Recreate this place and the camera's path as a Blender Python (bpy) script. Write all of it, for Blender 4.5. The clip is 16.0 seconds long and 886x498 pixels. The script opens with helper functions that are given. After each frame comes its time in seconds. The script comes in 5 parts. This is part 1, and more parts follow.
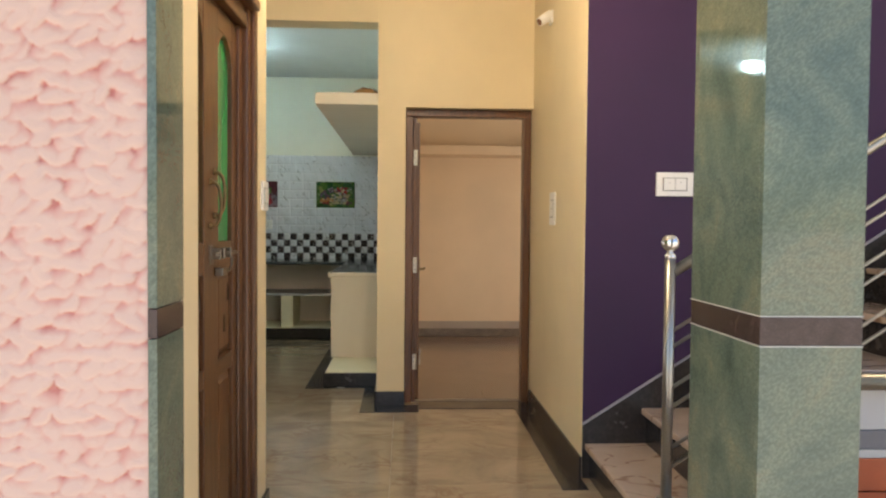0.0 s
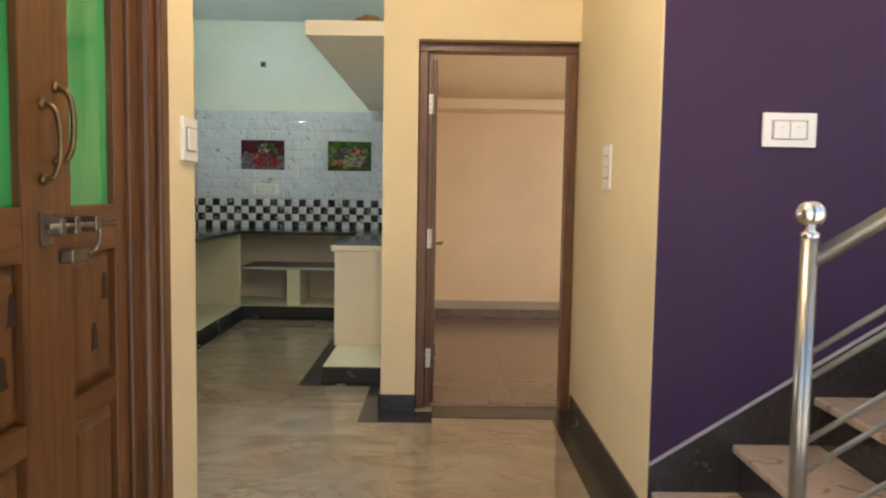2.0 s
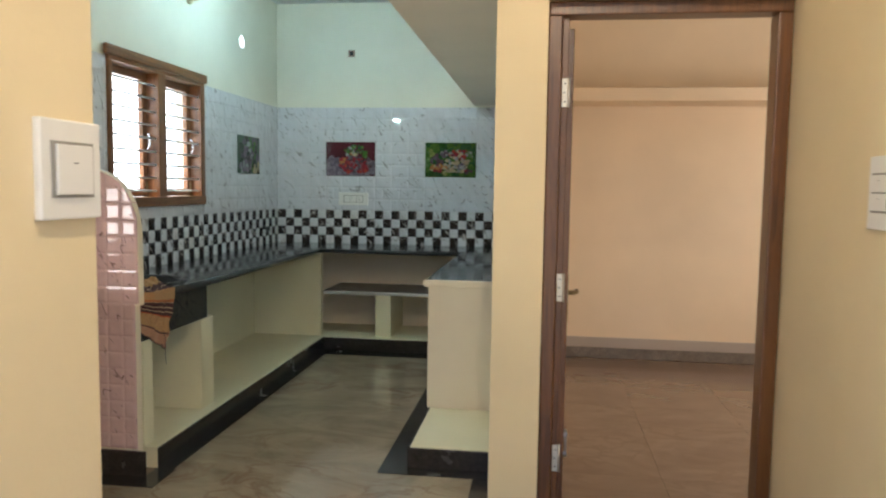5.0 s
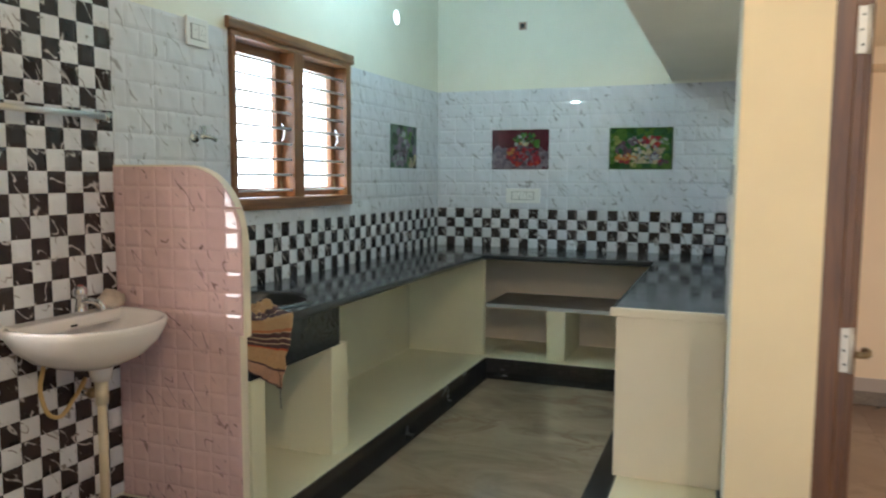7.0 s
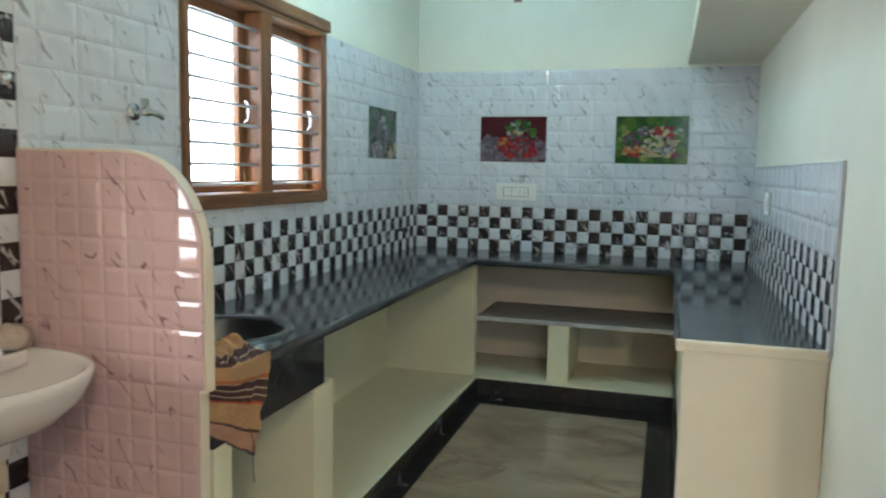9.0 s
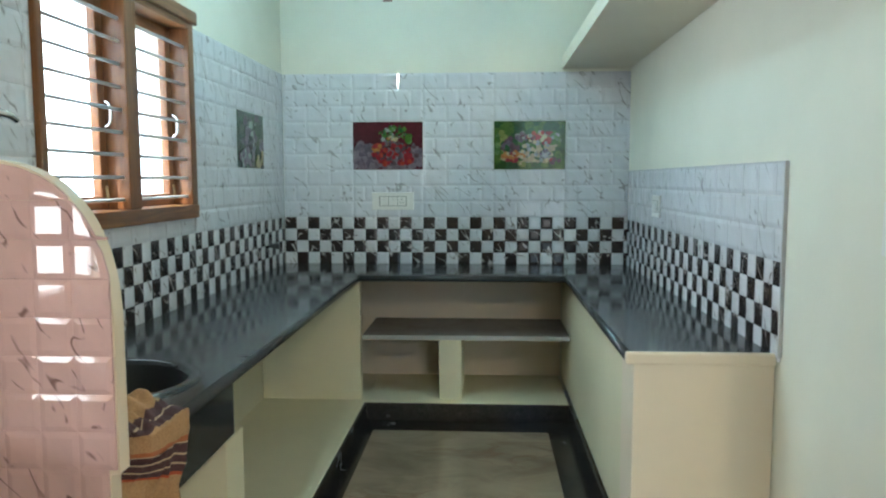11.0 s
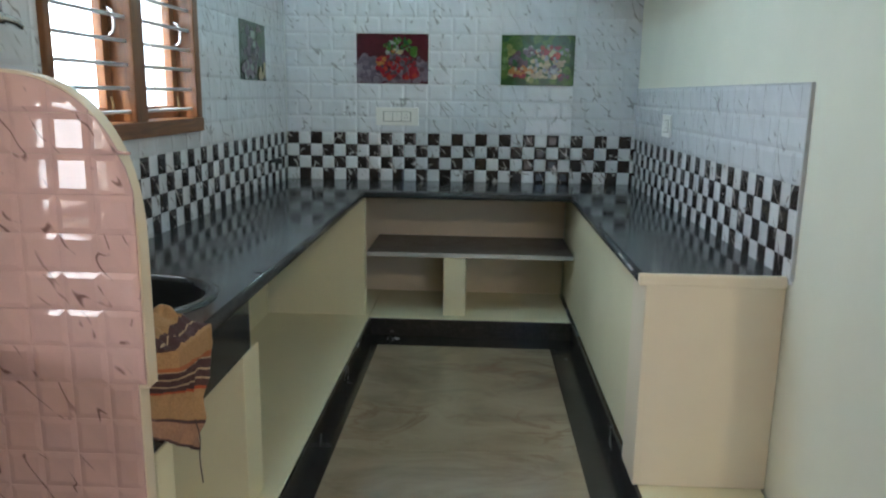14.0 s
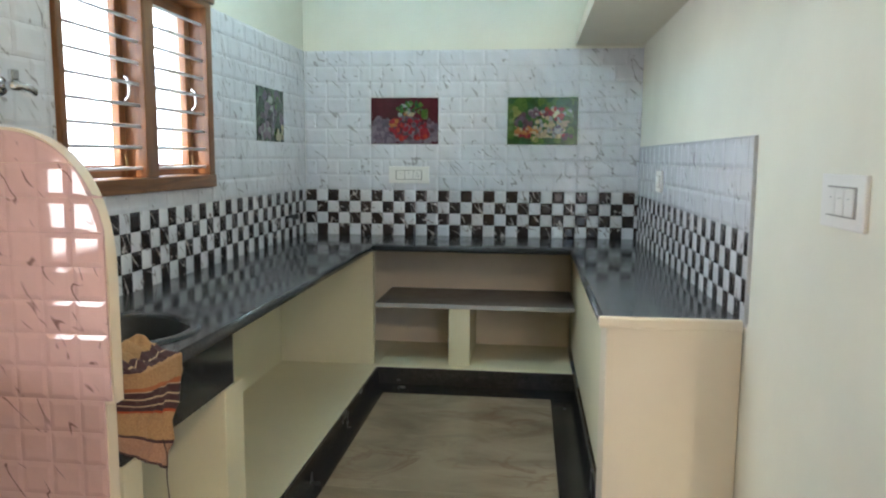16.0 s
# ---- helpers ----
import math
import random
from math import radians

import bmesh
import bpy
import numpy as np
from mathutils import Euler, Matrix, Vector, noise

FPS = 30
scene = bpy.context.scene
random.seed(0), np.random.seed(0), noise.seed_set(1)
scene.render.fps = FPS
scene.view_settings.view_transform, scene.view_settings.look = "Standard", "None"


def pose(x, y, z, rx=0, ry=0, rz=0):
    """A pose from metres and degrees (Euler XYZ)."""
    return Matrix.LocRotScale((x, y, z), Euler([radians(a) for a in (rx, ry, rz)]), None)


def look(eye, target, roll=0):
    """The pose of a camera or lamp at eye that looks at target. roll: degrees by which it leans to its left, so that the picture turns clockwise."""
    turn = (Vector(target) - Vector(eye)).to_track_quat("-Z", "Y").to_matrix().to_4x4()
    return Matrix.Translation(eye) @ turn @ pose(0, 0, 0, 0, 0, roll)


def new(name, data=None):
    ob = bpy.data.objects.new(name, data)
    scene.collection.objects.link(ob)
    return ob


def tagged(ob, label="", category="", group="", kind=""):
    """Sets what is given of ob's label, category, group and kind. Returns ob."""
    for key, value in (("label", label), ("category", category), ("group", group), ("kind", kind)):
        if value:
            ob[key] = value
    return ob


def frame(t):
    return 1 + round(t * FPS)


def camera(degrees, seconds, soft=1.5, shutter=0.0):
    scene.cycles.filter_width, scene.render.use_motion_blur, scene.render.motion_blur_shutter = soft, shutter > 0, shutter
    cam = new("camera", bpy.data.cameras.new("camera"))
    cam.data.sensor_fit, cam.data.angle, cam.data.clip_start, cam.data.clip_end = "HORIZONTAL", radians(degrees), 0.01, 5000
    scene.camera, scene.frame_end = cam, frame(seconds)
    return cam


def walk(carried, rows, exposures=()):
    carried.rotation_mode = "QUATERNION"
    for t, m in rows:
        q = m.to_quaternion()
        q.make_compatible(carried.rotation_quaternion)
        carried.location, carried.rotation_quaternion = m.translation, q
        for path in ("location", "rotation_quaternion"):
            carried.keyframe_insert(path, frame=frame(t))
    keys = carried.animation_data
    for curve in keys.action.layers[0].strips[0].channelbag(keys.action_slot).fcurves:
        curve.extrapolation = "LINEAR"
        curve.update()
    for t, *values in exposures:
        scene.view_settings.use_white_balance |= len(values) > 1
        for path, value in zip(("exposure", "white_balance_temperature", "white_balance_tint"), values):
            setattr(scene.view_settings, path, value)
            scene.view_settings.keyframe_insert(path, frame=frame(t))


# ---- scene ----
SKY, KITCHEN_DAY, ROOM_FILL, BULB, FOYER_BULB = 0.15, 5.6, 22.0, 190.0, 610.0
cam = camera(61.6, 16.0, soft=2.1, shutter=0.5)
PATH = [
    (0, (0.369, 0.518, 1.281), (0.473, 2.514, 1.216), 0.5),
    (0.5, (0.4, 0.748, 1.266), (0.482, 2.744, 1.187), 1.0),
    (1, (0.421, 1.04, 1.257), (0.488, 3.036, 1.159), 0.9),
    (1.5, (0.457, 1.303, 1.249), (0.505, 3.298, 1.118), 1.2),
    (2, (0.497, 1.572, 1.254), (0.51, 3.567, 1.104), 0.9),
    (2.5, (0.486, 1.776, 1.24), (0.462, 3.77, 1.085), 1.1),
    (3, (0.452, 2.01, 1.254), (0.418, 4.004, 1.107), 1.0),
    (5.5, (0.335, 3.125, 1.393), (0.004, 5.09, 1.223), 0.5),
    (6, (0.295, 3.4, 1.387), (-0.114, 5.351, 1.213), -0.0),
    (6.5, (0.261, 3.645, 1.398), (-0.303, 5.555, 1.221), -0.1),
    (7, (0.163, 3.836, 1.407), (-0.55, 5.695, 1.216), 0.3),
    (7.5, (0.02, 4.021, 1.419), (-0.747, 5.856, 1.215), 0.3),
    (8, (-0.087, 4.188, 1.402), (-0.896, 6.004, 1.191), 0.6),
    (8.5, (-0.214, 4.363, 1.421), (-0.961, 6.206, 1.204), 0.7),
    (9, (-0.35, 4.448, 1.412), (-0.92, 6.353, 1.2), 1.1),
    (11.3, (-0.782, 4.686, 1.406), (-0.863, 6.677, 1.234), -0.6),
    (11.5, (-0.797, 4.687, 1.423), (-0.864, 6.685, 1.343), -0.8),
    (12, (-0.802, 4.681, 1.426), (-0.882, 6.666, 1.653), -0.8),
    (12.5, (-0.806, 4.685, 1.432), (-0.892, 6.656, 1.761), -0.2),
    (13, (-0.817, 4.687, 1.43), (-0.905, 6.676, 1.622), 0.3),
    (13.5, (-0.831, 4.674, 1.415), (-0.919, 6.67, 1.314), 0.5),
    (14, (-0.821, 4.691, 1.412), (-0.913, 6.647, 1.005), 0.8),
    (14.5, (-0.804, 4.69, 1.403), (-0.902, 6.642, 0.977), 0.9),
    (15, (-0.759, 4.687, 1.401), (-0.865, 6.654, 1.052), 0.1),
    (15.5, (-0.671, 4.655, 1.389), (-0.834, 6.626, 1.093), -0.0),
    (16, (-0.543, 4.531, 1.386), (-0.77, 6.503, 1.142), 0.4),
]
EXPOSURES = [(0, 0.92, 6800, 12), (1.5, 1.13, 6700, 12), (3, 1.22, 6600, 12), (5.5, 1.22, 6100, 10), (7.5, 1.35, 5950, 10), (9.0, 1.45, 5750, 6), (11.4, 1.5, 5700, 4), (12.0, 1.3, 5550, 3), (12.4, 1.05, 5480, 1), (12.6, 1.03, 5480, 1), (13.0, 0.85, 5520, 2), (13.5, 0.95, 5600, 4), (14.0, 1.2, 5780, 10), (14.5, 1.45, 6000, 14), (16, 1.6, 6100, 15)]
walk(cam, [(t, look(eye, target, roll)) for t, eye, target, roll in PATH], EXPOSURES)

# ---------------- world and light ----------------
world = bpy.data.worlds.new("world")
scene.world = world
world.use_nodes = True
wn = world.node_tree.nodes
sky = wn.new("ShaderNodeTexSky")
sky.sky_type, sky.sun_disc = "NISHITA", False
sky.sun_elevation, sky.sun_rotation = radians(67), radians(216.3)
wn["Background"].inputs["Strength"].default_value = SKY
world.node_tree.links.new(sky.outputs[0], wn["Background"].inputs["Color"])


def lamp(name, kind, m, energy, colour, **settings):
    data = bpy.data.lights.new(name, kind)
    data.energy, data.color = energy, colour
    for key, value in settings.items():
        if key == "angle":
            data.angle = value
        elif key == "size":
            data.shape, data.size, data.size_y = "RECTANGLE", value[0], value[1]
    ob = new(name, data)
    ob.matrix_basis = m
    return ob


lamp("sun", "SUN", look((-1.5, -2.04, 6), (0, 0, 0)), 5.0, (1, 0.93, 0.82), angle=radians(0.5))
lamp("kitchen_window_daylight", "AREA", look((-2.33, 7.43, 1.68), (-1.0, 7.43, 1.45)), KITCHEN_DAY, (0.93, 0.97, 1.0), size=(1.0, 0.75))
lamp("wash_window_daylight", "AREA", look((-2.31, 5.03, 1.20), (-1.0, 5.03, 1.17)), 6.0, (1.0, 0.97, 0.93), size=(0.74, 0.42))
# Side room's window is unseen and assumed; this lamp is added to light it.
lamp("room_added_daylight", "AREA", look((4.0, 7.6, 1.55), (2.0, 7.5, 1.2)), ROOM_FILL, (1.0, 0.9, 0.78), size=(1.2, 1.1))

# ---------------- materials ----------------
def node_mat(name):
    m = bpy.data.materials.new(name)
    m.use_nodes = True
    t = m.node_tree
    return m, t.nodes, t.links, t.nodes["Principled BSDF"]


def coords(n, l, scale=(1, 1, 1), shift=False):
    tc, mp = n.new("ShaderNodeTexCoord"), n.new("ShaderNodeMapping")
    mp.inputs["Scale"].default_value = scale
    l.new(tc.outputs["Object"], mp.inputs["Vector"])
    if shift:
        info, mul = n.new("ShaderNodeObjectInfo"), n.new("ShaderNodeMath")
        mul.operation = "MULTIPLY"
        mul.inputs[1].default_value = 37.0
        l.new(info.outputs["Random"], mul.inputs[0])
        l.new(mul.outputs[0], mp.inputs["Location"])
    return mp.outputs[0]


def noise_node(n, l, vec, scale, detail=4.0, rough=0.55, distortion=0.0):
    t = n.new("ShaderNodeTexNoise")
    t.inputs["Scale"].default_value, t.inputs["Detail"].default_value = scale, detail
    t.inputs["Roughness"].default_value, t.inputs["Distortion"].default_value = rough, distortion
    l.new(vec, t.inputs["Vector"])
    return t.outputs["Fac"]


def ramp(n, l, fac, stops):
    r = n.new("ShaderNodeValToRGB")
    e = r.color_ramp.elements
    while len(e) < len(stops):
        e.new(0.5)
    for el, (p, c) in zip(e, stops):
        el.position, el.color = p, (*c, 1) if len(c) == 3 else c
    l.new(fac, r.inputs[0])
    return r.outputs[0]


def mix(n, l, fac, a, b, blend="MIX"):
    m = n.new("ShaderNodeMix")
    m.data_type, m.blend_type = "RGBA", blend
    for sock, v in ((0, fac), (6, a), (7, b)):
        if hasattr(v, "is_linked"):
            l.new(v, m.inputs[sock])
        elif sock == 0:
            m.inputs[0].default_value = v
        else:
            m.inputs[sock].default_value = (*v, 1)
    return m.outputs[2]


def bump(n, l, height, bsdf, strength, distance):
    b = n.new("ShaderNodeBump")
    b.inputs["Strength"].default_value, b.inputs["Distance"].default_value = strength, distance
    l.new(height, b.inputs["Height"])
    l.new(b.outputs[0], bsdf.inputs["Normal"])


def grey(v):
    return (v, v, v)


def paint(name, col, rough=0.55, amount=0.06, grain=90.0):
    """Rolled emulsion paint: faint cloudy unevenness, roller grain."""
    m, n, l, b = node_mat(name)
    v = coords(n, l)
    big, fine = noise_node(n, l, v, 1.7, 5), noise_node(n, l, v, grain, 3)
    dark = tuple(c * (1 - amount * 1.6) for c in col)
    c = mix(n, l, ramp(n, l, big, [(0.3, grey(0)), (0.7, grey(1))]), dark, col)
    scuff = ramp(n, l, noise_node(n, l, v, 9.0, 6, 0.7), [(0.62, grey(0)), (0.8, grey(1))])
    c2 = mix(n, l, scuff, c, tuple(k * (1 - amount) for k in col))
    l.new(c2, b.inputs["Base Color"])
    b.inputs["Roughness"].default_value = rough
    bump(n, l, fine, b, 0.12, 0.004)
    return m


def stone(name, stops, scale, rough, stretch=(1, 1, 1), speckle=160.0, bumps=0.0, coat=0.0, shift=False, spread=0.1, turn=0.0):
    m, n, l, b = node_mat(name)
    v = coords(n, l, stretch, shift)
    if turn:
        v.node.vector_type = "TEXTURE"
        v.node.inputs["Rotation"].default_value = (0.0, turn, 0.0)
    base = ramp(n, l, noise_node(n, l, v, scale, 8, 0.68, 0.6), stops)
    sp = ramp(n, l, noise_node(n, l, v, speckle, 3, 0.6), [(0.40, grey(0.62)), (0.64, grey(1.2))])
    l.new(mix(n, l, 0.6, base, sp, "MULTIPLY"), b.inputs["Base Color"])
    rr = ramp(n, l, noise_node(n, l, v, 5.0, 4), [(0.3, grey(max(rough - 0.05, 0.02))), (0.75, grey(rough + spread))])
    l.new(rr, b.inputs["Roughness"])
    b.inputs["Coat Weight"].default_value = coat
    if bumps:
        bump(n, l, noise_node(n, l, v, 60.0, 6, 0.7), b, bumps, 0.006)
    return m


def veined(name, base, vein, rough, scale=5.0, width=0.010, cover=0.52, shift=True, cloud=0.06, second=None):
    """Printed marble: thin broken veins over a cloudy ground."""
    m, n, l, b = node_mat(name)
    v = coords(n, l, (0.55, 0.55, 1.5), shift)
    v.node.vector_type = 'TEXTURE'
    v.node.inputs['Rotation'].default_value = (0.0, -0.65, 0.0)
    f = noise_node(n, l, v, scale, 1.0, 0.4, 0.15)
    d = n.new("ShaderNodeMath")
    d.operation = "SUBTRACT"
    d.inputs[1].default_value = 0.5
    a = n.new("ShaderNodeMath")
    a.operation = "ABSOLUTE"
    l.new(f, d.inputs[0])
    l.new(d.outputs[0], a.inputs[0])
    line = ramp(n, l, a.outputs[0], [(0.0, grey(1)), (width, grey(0.8)), (width * 2.2, grey(0))])
    gate = ramp(n, l, noise_node(n, l, v, scale * 1.9, 2), [(cover - 0.03, grey(0)), (cover + 0.05, grey(1))])
    k = mix(n, l, 1.0, line, gate, "MULTIPLY")
    cl = mix(n, l, ramp(n, l, noise_node(n, l, v, scale * 0.8, 5), [(0.35, grey(0)), (0.68, grey(1))]), base, second or tuple(c * (1 - cloud * 2) for c in base))
    l.new(mix(n, l, k, cl, vein), b.inputs["Base Color"])
    b.inputs["Roughness"].default_value = rough
    bump(n, l, noise_node(n, l, v, 25.0, 2), b, 0.03, 0.003)
    return m


def wood(name, dark, light, rough=0.35, axis=2):
    m, n, l, b = node_mat(name)
    st = [14.0, 14.0, 14.0]
    st[axis] = 0.9
    v = coords(n, l, st)
    g = noise_node(n, l, v, 2.4, 7, 0.62, 1.4)
    fine = noise_node(n, l, v, 14.0, 4, 0.7)
    c = ramp(n, l, g, [(0.28, dark), (0.5, tuple((x + y) / 2 for x, y in zip(dark, light))), (0.74, light)])
    l.new(mix(n, l, 0.22, c, ramp(n, l, fine, [(0.35, grey(0.6)), (0.65, grey(1.12))]), "MULTIPLY"), b.inputs["Base Color"])
    b.inputs["Roughness"].default_value = rough
    b.inputs["Coat Weight"].default_value = 0.12
    b.inputs["Coat Roughness"].default_value = 0.25
    bump(n, l, fine, b, 0.12, 0.002)
    return m


def plain(name, col, rough=0.4, metal=0.0, vary=0.08, scale=30.0):
    m, n, l, b = node_mat(name)
    v = coords(n, l)
    c = mix(n, l, ramp(n, l, noise_node(n, l, v, scale, 4), [(0.3, grey(0)), (0.7, grey(1))]), tuple(x * (1 - vary) for x in col), col)
    l.new(c, b.inputs["Base Color"])
    b.inputs["Roughness"].default_value, b.inputs["Metallic"].default_value = rough, metal
    return m


CREAM = paint("cream_wall_paint", (0.80, 0.66, 0.42))
KITCHEN_PAINT = paint("pale_yellow_kitchen_paint", (0.80, 0.78, 0.66))
PEACH = paint("peach_room_paint", (0.80, 0.645, 0.46))
CEILING_WHITE = paint("white_ceiling_paint", (0.76, 0.79, 0.78), 0.7)
PURPLE = paint("purple_accent_paint", (0.031, 0.0054, 0.046), 0.62, 0.10)
CEMENT = paint("light_grey_plaster", (0.50, 0.49, 0.47), 0.8, 0.1, 60)
SLAB_PAINT = paint("cream_platform_paint", (0.80, 0.74, 0.52), 0.5)
# Same platform paint, with the foyer's warm light put into its colour.
SLAB_WARM_LIGHT = paint("platform_paint_warm_light", (0.84, 0.73, 0.57), 0.5)
BLACK_GRANITE = stone("polished_black_granite", [(0.25, (0.020, 0.017, 0.016)), (0.6, (0.040, 0.034, 0.031)), (0.85, (0.085, 0.072, 0.065))], 40, 0.2, speckle=420)
COUNTER_GRANITE = stone("black_counter_granite", [(0.25, (0.024, 0.025, 0.027)), (0.6, (0.044, 0.046, 0.049)), (0.85, (0.09, 0.09, 0.09))], 60, 0.11, speckle=500)
GREEN_GRANITE = stone("grey_green_granite", [(0.26, (0.052, 0.078, 0.066)), (0.42, (0.098, 0.135, 0.106)), (0.56, (0.14, 0.175, 0.128)), (0.70, (0.20, 0.20, 0.13))], 2.3, 0.05, (0.6, 0.6, 1.0), 100, spread=0.03, turn=0.8)
BROWN_BAND = stone("dark_brown_granite_band", [(0.3, (0.035, 0.022, 0.019)), (0.7, (0.075, 0.05, 0.045))], 20, 0.2, speckle=260)
def floor_marble(name, dark, base, light, vein, rough):
    """Cloudy polished marble with soft drifting veins."""
    m, n, l, b = node_mat(name)
    v = coords(n, l, (1.0, 1.6, 1.0), True)
    v.node.inputs["Rotation"].default_value = (0.0, 0.0, 0.5)
    c = ramp(n, l, noise_node(n, l, v, 1.6, 9, 0.62, 1.6), [(0.28, dark), (0.5, base), (0.74, light)])
    d, a = n.new("ShaderNodeMath"), n.new("ShaderNodeMath")
    d.operation, a.operation, d.inputs[1].default_value = "SUBTRACT", "ABSOLUTE", 0.5
    l.new(noise_node(n, l, v, 2.3, 6, 0.55, 1.3), d.inputs[0])
    l.new(d.outputs[0], a.inputs[0])
    k = ramp(n, l, a.outputs[0], [(0.0, grey(0.7)), (0.012, grey(0.45)), (0.05, grey(0))])
    g = ramp(n, l, noise_node(n, l, v, 1.3, 2), [(0.42, grey(0)), (0.6, grey(1))])
    l.new(mix(n, l, mix(n, l, 1.0, k, g, "MULTIPLY"), c, vein), b.inputs["Base Color"])
    l.new(ramp(n, l, noise_node(n, l, v, 6.0, 4), [(0.3, grey(rough)), (0.8, grey(rough + 0.08))]), b.inputs["Roughness"])
    b.inputs["IOR"].default_value = 1.62
    return m


FLOOR_MARBLE = floor_marble("beige_polished_marble_slab", (0.225, 0.17, 0.115), (0.325, 0.258, 0.178), (0.40, 0.328, 0.232), (0.22, 0.13, 0.08), 0.06)
ROOM_FLOOR = floor_marble("brown_room_floor_tile", (0.155, 0.10, 0.07), (0.18, 0.12, 0.083), (0.21, 0.142, 0.10), (0.14, 0.09, 0.06), 0.14)
TREAD_MARBLE = veined("pinkish_tread_marble", (0.46, 0.36, 0.29), (0.26, 0.17, 0.12), 0.16, 3.0, 0.015, 0.5, False, 0.08)
TILE_WHITE = veined("white_marbled_tile", (0.70, 0.70, 0.73), (0.31, 0.295, 0.30), 0.05, 9.0, 0.012, 0.54)
TILE_LIGHT = veined("white_check_tile", (0.72, 0.71, 0.72), (0.20, 0.16, 0.14), 0.10, 10.0, 0.010, 0.54)
TILE_DARK = veined("dark_check_tile", (0.022, 0.015, 0.014), (0.55, 0.49, 0.46), 0.10, 10.0, 0.010, 0.495, True, 0.2, (0.038, 0.024, 0.021))
TILE_PINK = veined("pinkish_marbled_tile", (0.70, 0.475, 0.455), (0.22, 0.125, 0.115), 0.04, 9.0, 0.008, 0.555)
GROUT = plain("pale_grout", (0.52, 0.52, 0.53), 0.85)
TEAK = wood("varnished_teak", (0.050, 0.0165, 0.0042), (0.165, 0.064, 0.018))
FRAME_TEAK = wood("dark_varnished_frame_teak", (0.060, 0.021, 0.005), (0.19, 0.074, 0.020))
TEAK_X = wood("varnished_teak_across", (0.050, 0.0165, 0.0042), (0.165, 0.064, 0.018), axis=1)
WINDOW_WOOD = wood("window_teak", (0.10, 0.038, 0.013), (0.29, 0.125, 0.043))
WINDOW_WOOD_Y = wood("window_teak_along", (0.10, 0.038, 0.013), (0.29, 0.125, 0.043), axis=1)
CARVING_SHADE = plain("carving_shade", (0.02, 0.009, 0.005), 0.6)
STEEL = plain("brushed_stainless_steel", (0.37, 0.37, 0.345), 0.33, 1.0, 0.05, 200)
CHROME = plain("chrome", (0.75, 0.75, 0.76), 0.10, 1.0, 0.03)
BRASS = plain("dulled_brass", (0.36, 0.28, 0.16), 0.36, 1.0, 0.15)
WHITE_PLASTIC = plain("white_switch_plastic", (0.80, 0.78, 0.74), 0.3, 0, 0.03)
IVORY = plain("ivory_plastic", (0.72, 0.62, 0.40), 0.4, 0, 0.05)
CERAMIC = plain("white_glazed_ceramic", (0.80, 0.74, 0.70), 0.09, 0, 0.03, 4)
PVC = plain("cream_plastic_pipe", (0.66, 0.55, 0.38), 0.4)
HOSE = plain("yellowish_rubber_hose", (0.55, 0.36, 0.14), 0.45)
KADAPPA = stone("grey_shelf_stone", [(0.3, (0.14, 0.115, 0.095)), (0.7, (0.23, 0.195, 0.16))], 12, 0.4, speckle=120)
ORANGE_TILE = plain("terracotta_orange_cladding", (0.42, 0.085, 0.025), 0.45, 0, 0.2, 12)
GROUND = stone("concrete_ground", [(0.3, (0.46, 0.40, 0.34)), (0.7, (0.60, 0.54, 0.47))], 3, 0.85, speckle=80, bumps=0.2)
# Near-black for screws, and for hole shade laid on as flat pieces.
DARK = plain("hole_shade_and_screw_dark", (0.02, 0.018, 0.017), 0.8)


def glass(name, col, rough=0.02, see=0.85):
    m, n, l, b = node_mat(name)
    b.inputs["Base Color"].default_value = (*col, 1)
    b.inputs["Roughness"].default_value = rough
    b.inputs["Transmission Weight"].default_value = see
    b.inputs["IOR"].default_value = 1.45
    return m


CLEAR_GLASS = glass("clear_window_glass", (0.95, 0.97, 0.97), 0.0, 1.0)


def glow(name, col, strength):
    m, n, l, b = node_mat(name)
    b.inputs["Base Color"].default_value = (*col, 1)
    b.inputs["Emission Color"].default_value = (*col, 1)
    b.inputs["Emission Strength"].default_value = strength
    return m


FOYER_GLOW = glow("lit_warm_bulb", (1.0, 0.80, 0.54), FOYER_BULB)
BULB_GLOW = glow("lit_bulb", (0.60, 0.93, 1.0), BULB)
m, n, l, b = node_mat("green_film_glass")
GREEN_GLASS = m
v = coords(n, l, (1, 9, 1))
cg = ramp(n, l, noise_node(n, l, v, 1.2, 3), [(0.35, (0.012, 0.17, 0.045)), (0.5, (0.02, 0.25, 0.07)), (0.7, (0.06, 0.33, 0.11))])
l.new(cg, b.inputs["Base Color"])
b.inputs["Roughness"].default_value = 0.12

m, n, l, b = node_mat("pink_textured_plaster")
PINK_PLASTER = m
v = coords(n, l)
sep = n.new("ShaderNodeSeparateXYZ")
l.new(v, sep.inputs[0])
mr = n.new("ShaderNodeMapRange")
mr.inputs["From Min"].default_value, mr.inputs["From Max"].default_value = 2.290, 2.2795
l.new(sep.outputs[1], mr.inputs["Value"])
# Grooves go deeper pink: base coat plus their shade put into the ramp.
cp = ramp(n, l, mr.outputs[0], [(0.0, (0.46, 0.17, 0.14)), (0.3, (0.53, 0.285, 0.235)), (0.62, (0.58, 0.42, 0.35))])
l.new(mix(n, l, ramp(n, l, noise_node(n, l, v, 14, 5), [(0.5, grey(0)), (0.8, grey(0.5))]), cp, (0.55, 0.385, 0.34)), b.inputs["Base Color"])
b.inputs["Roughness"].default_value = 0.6
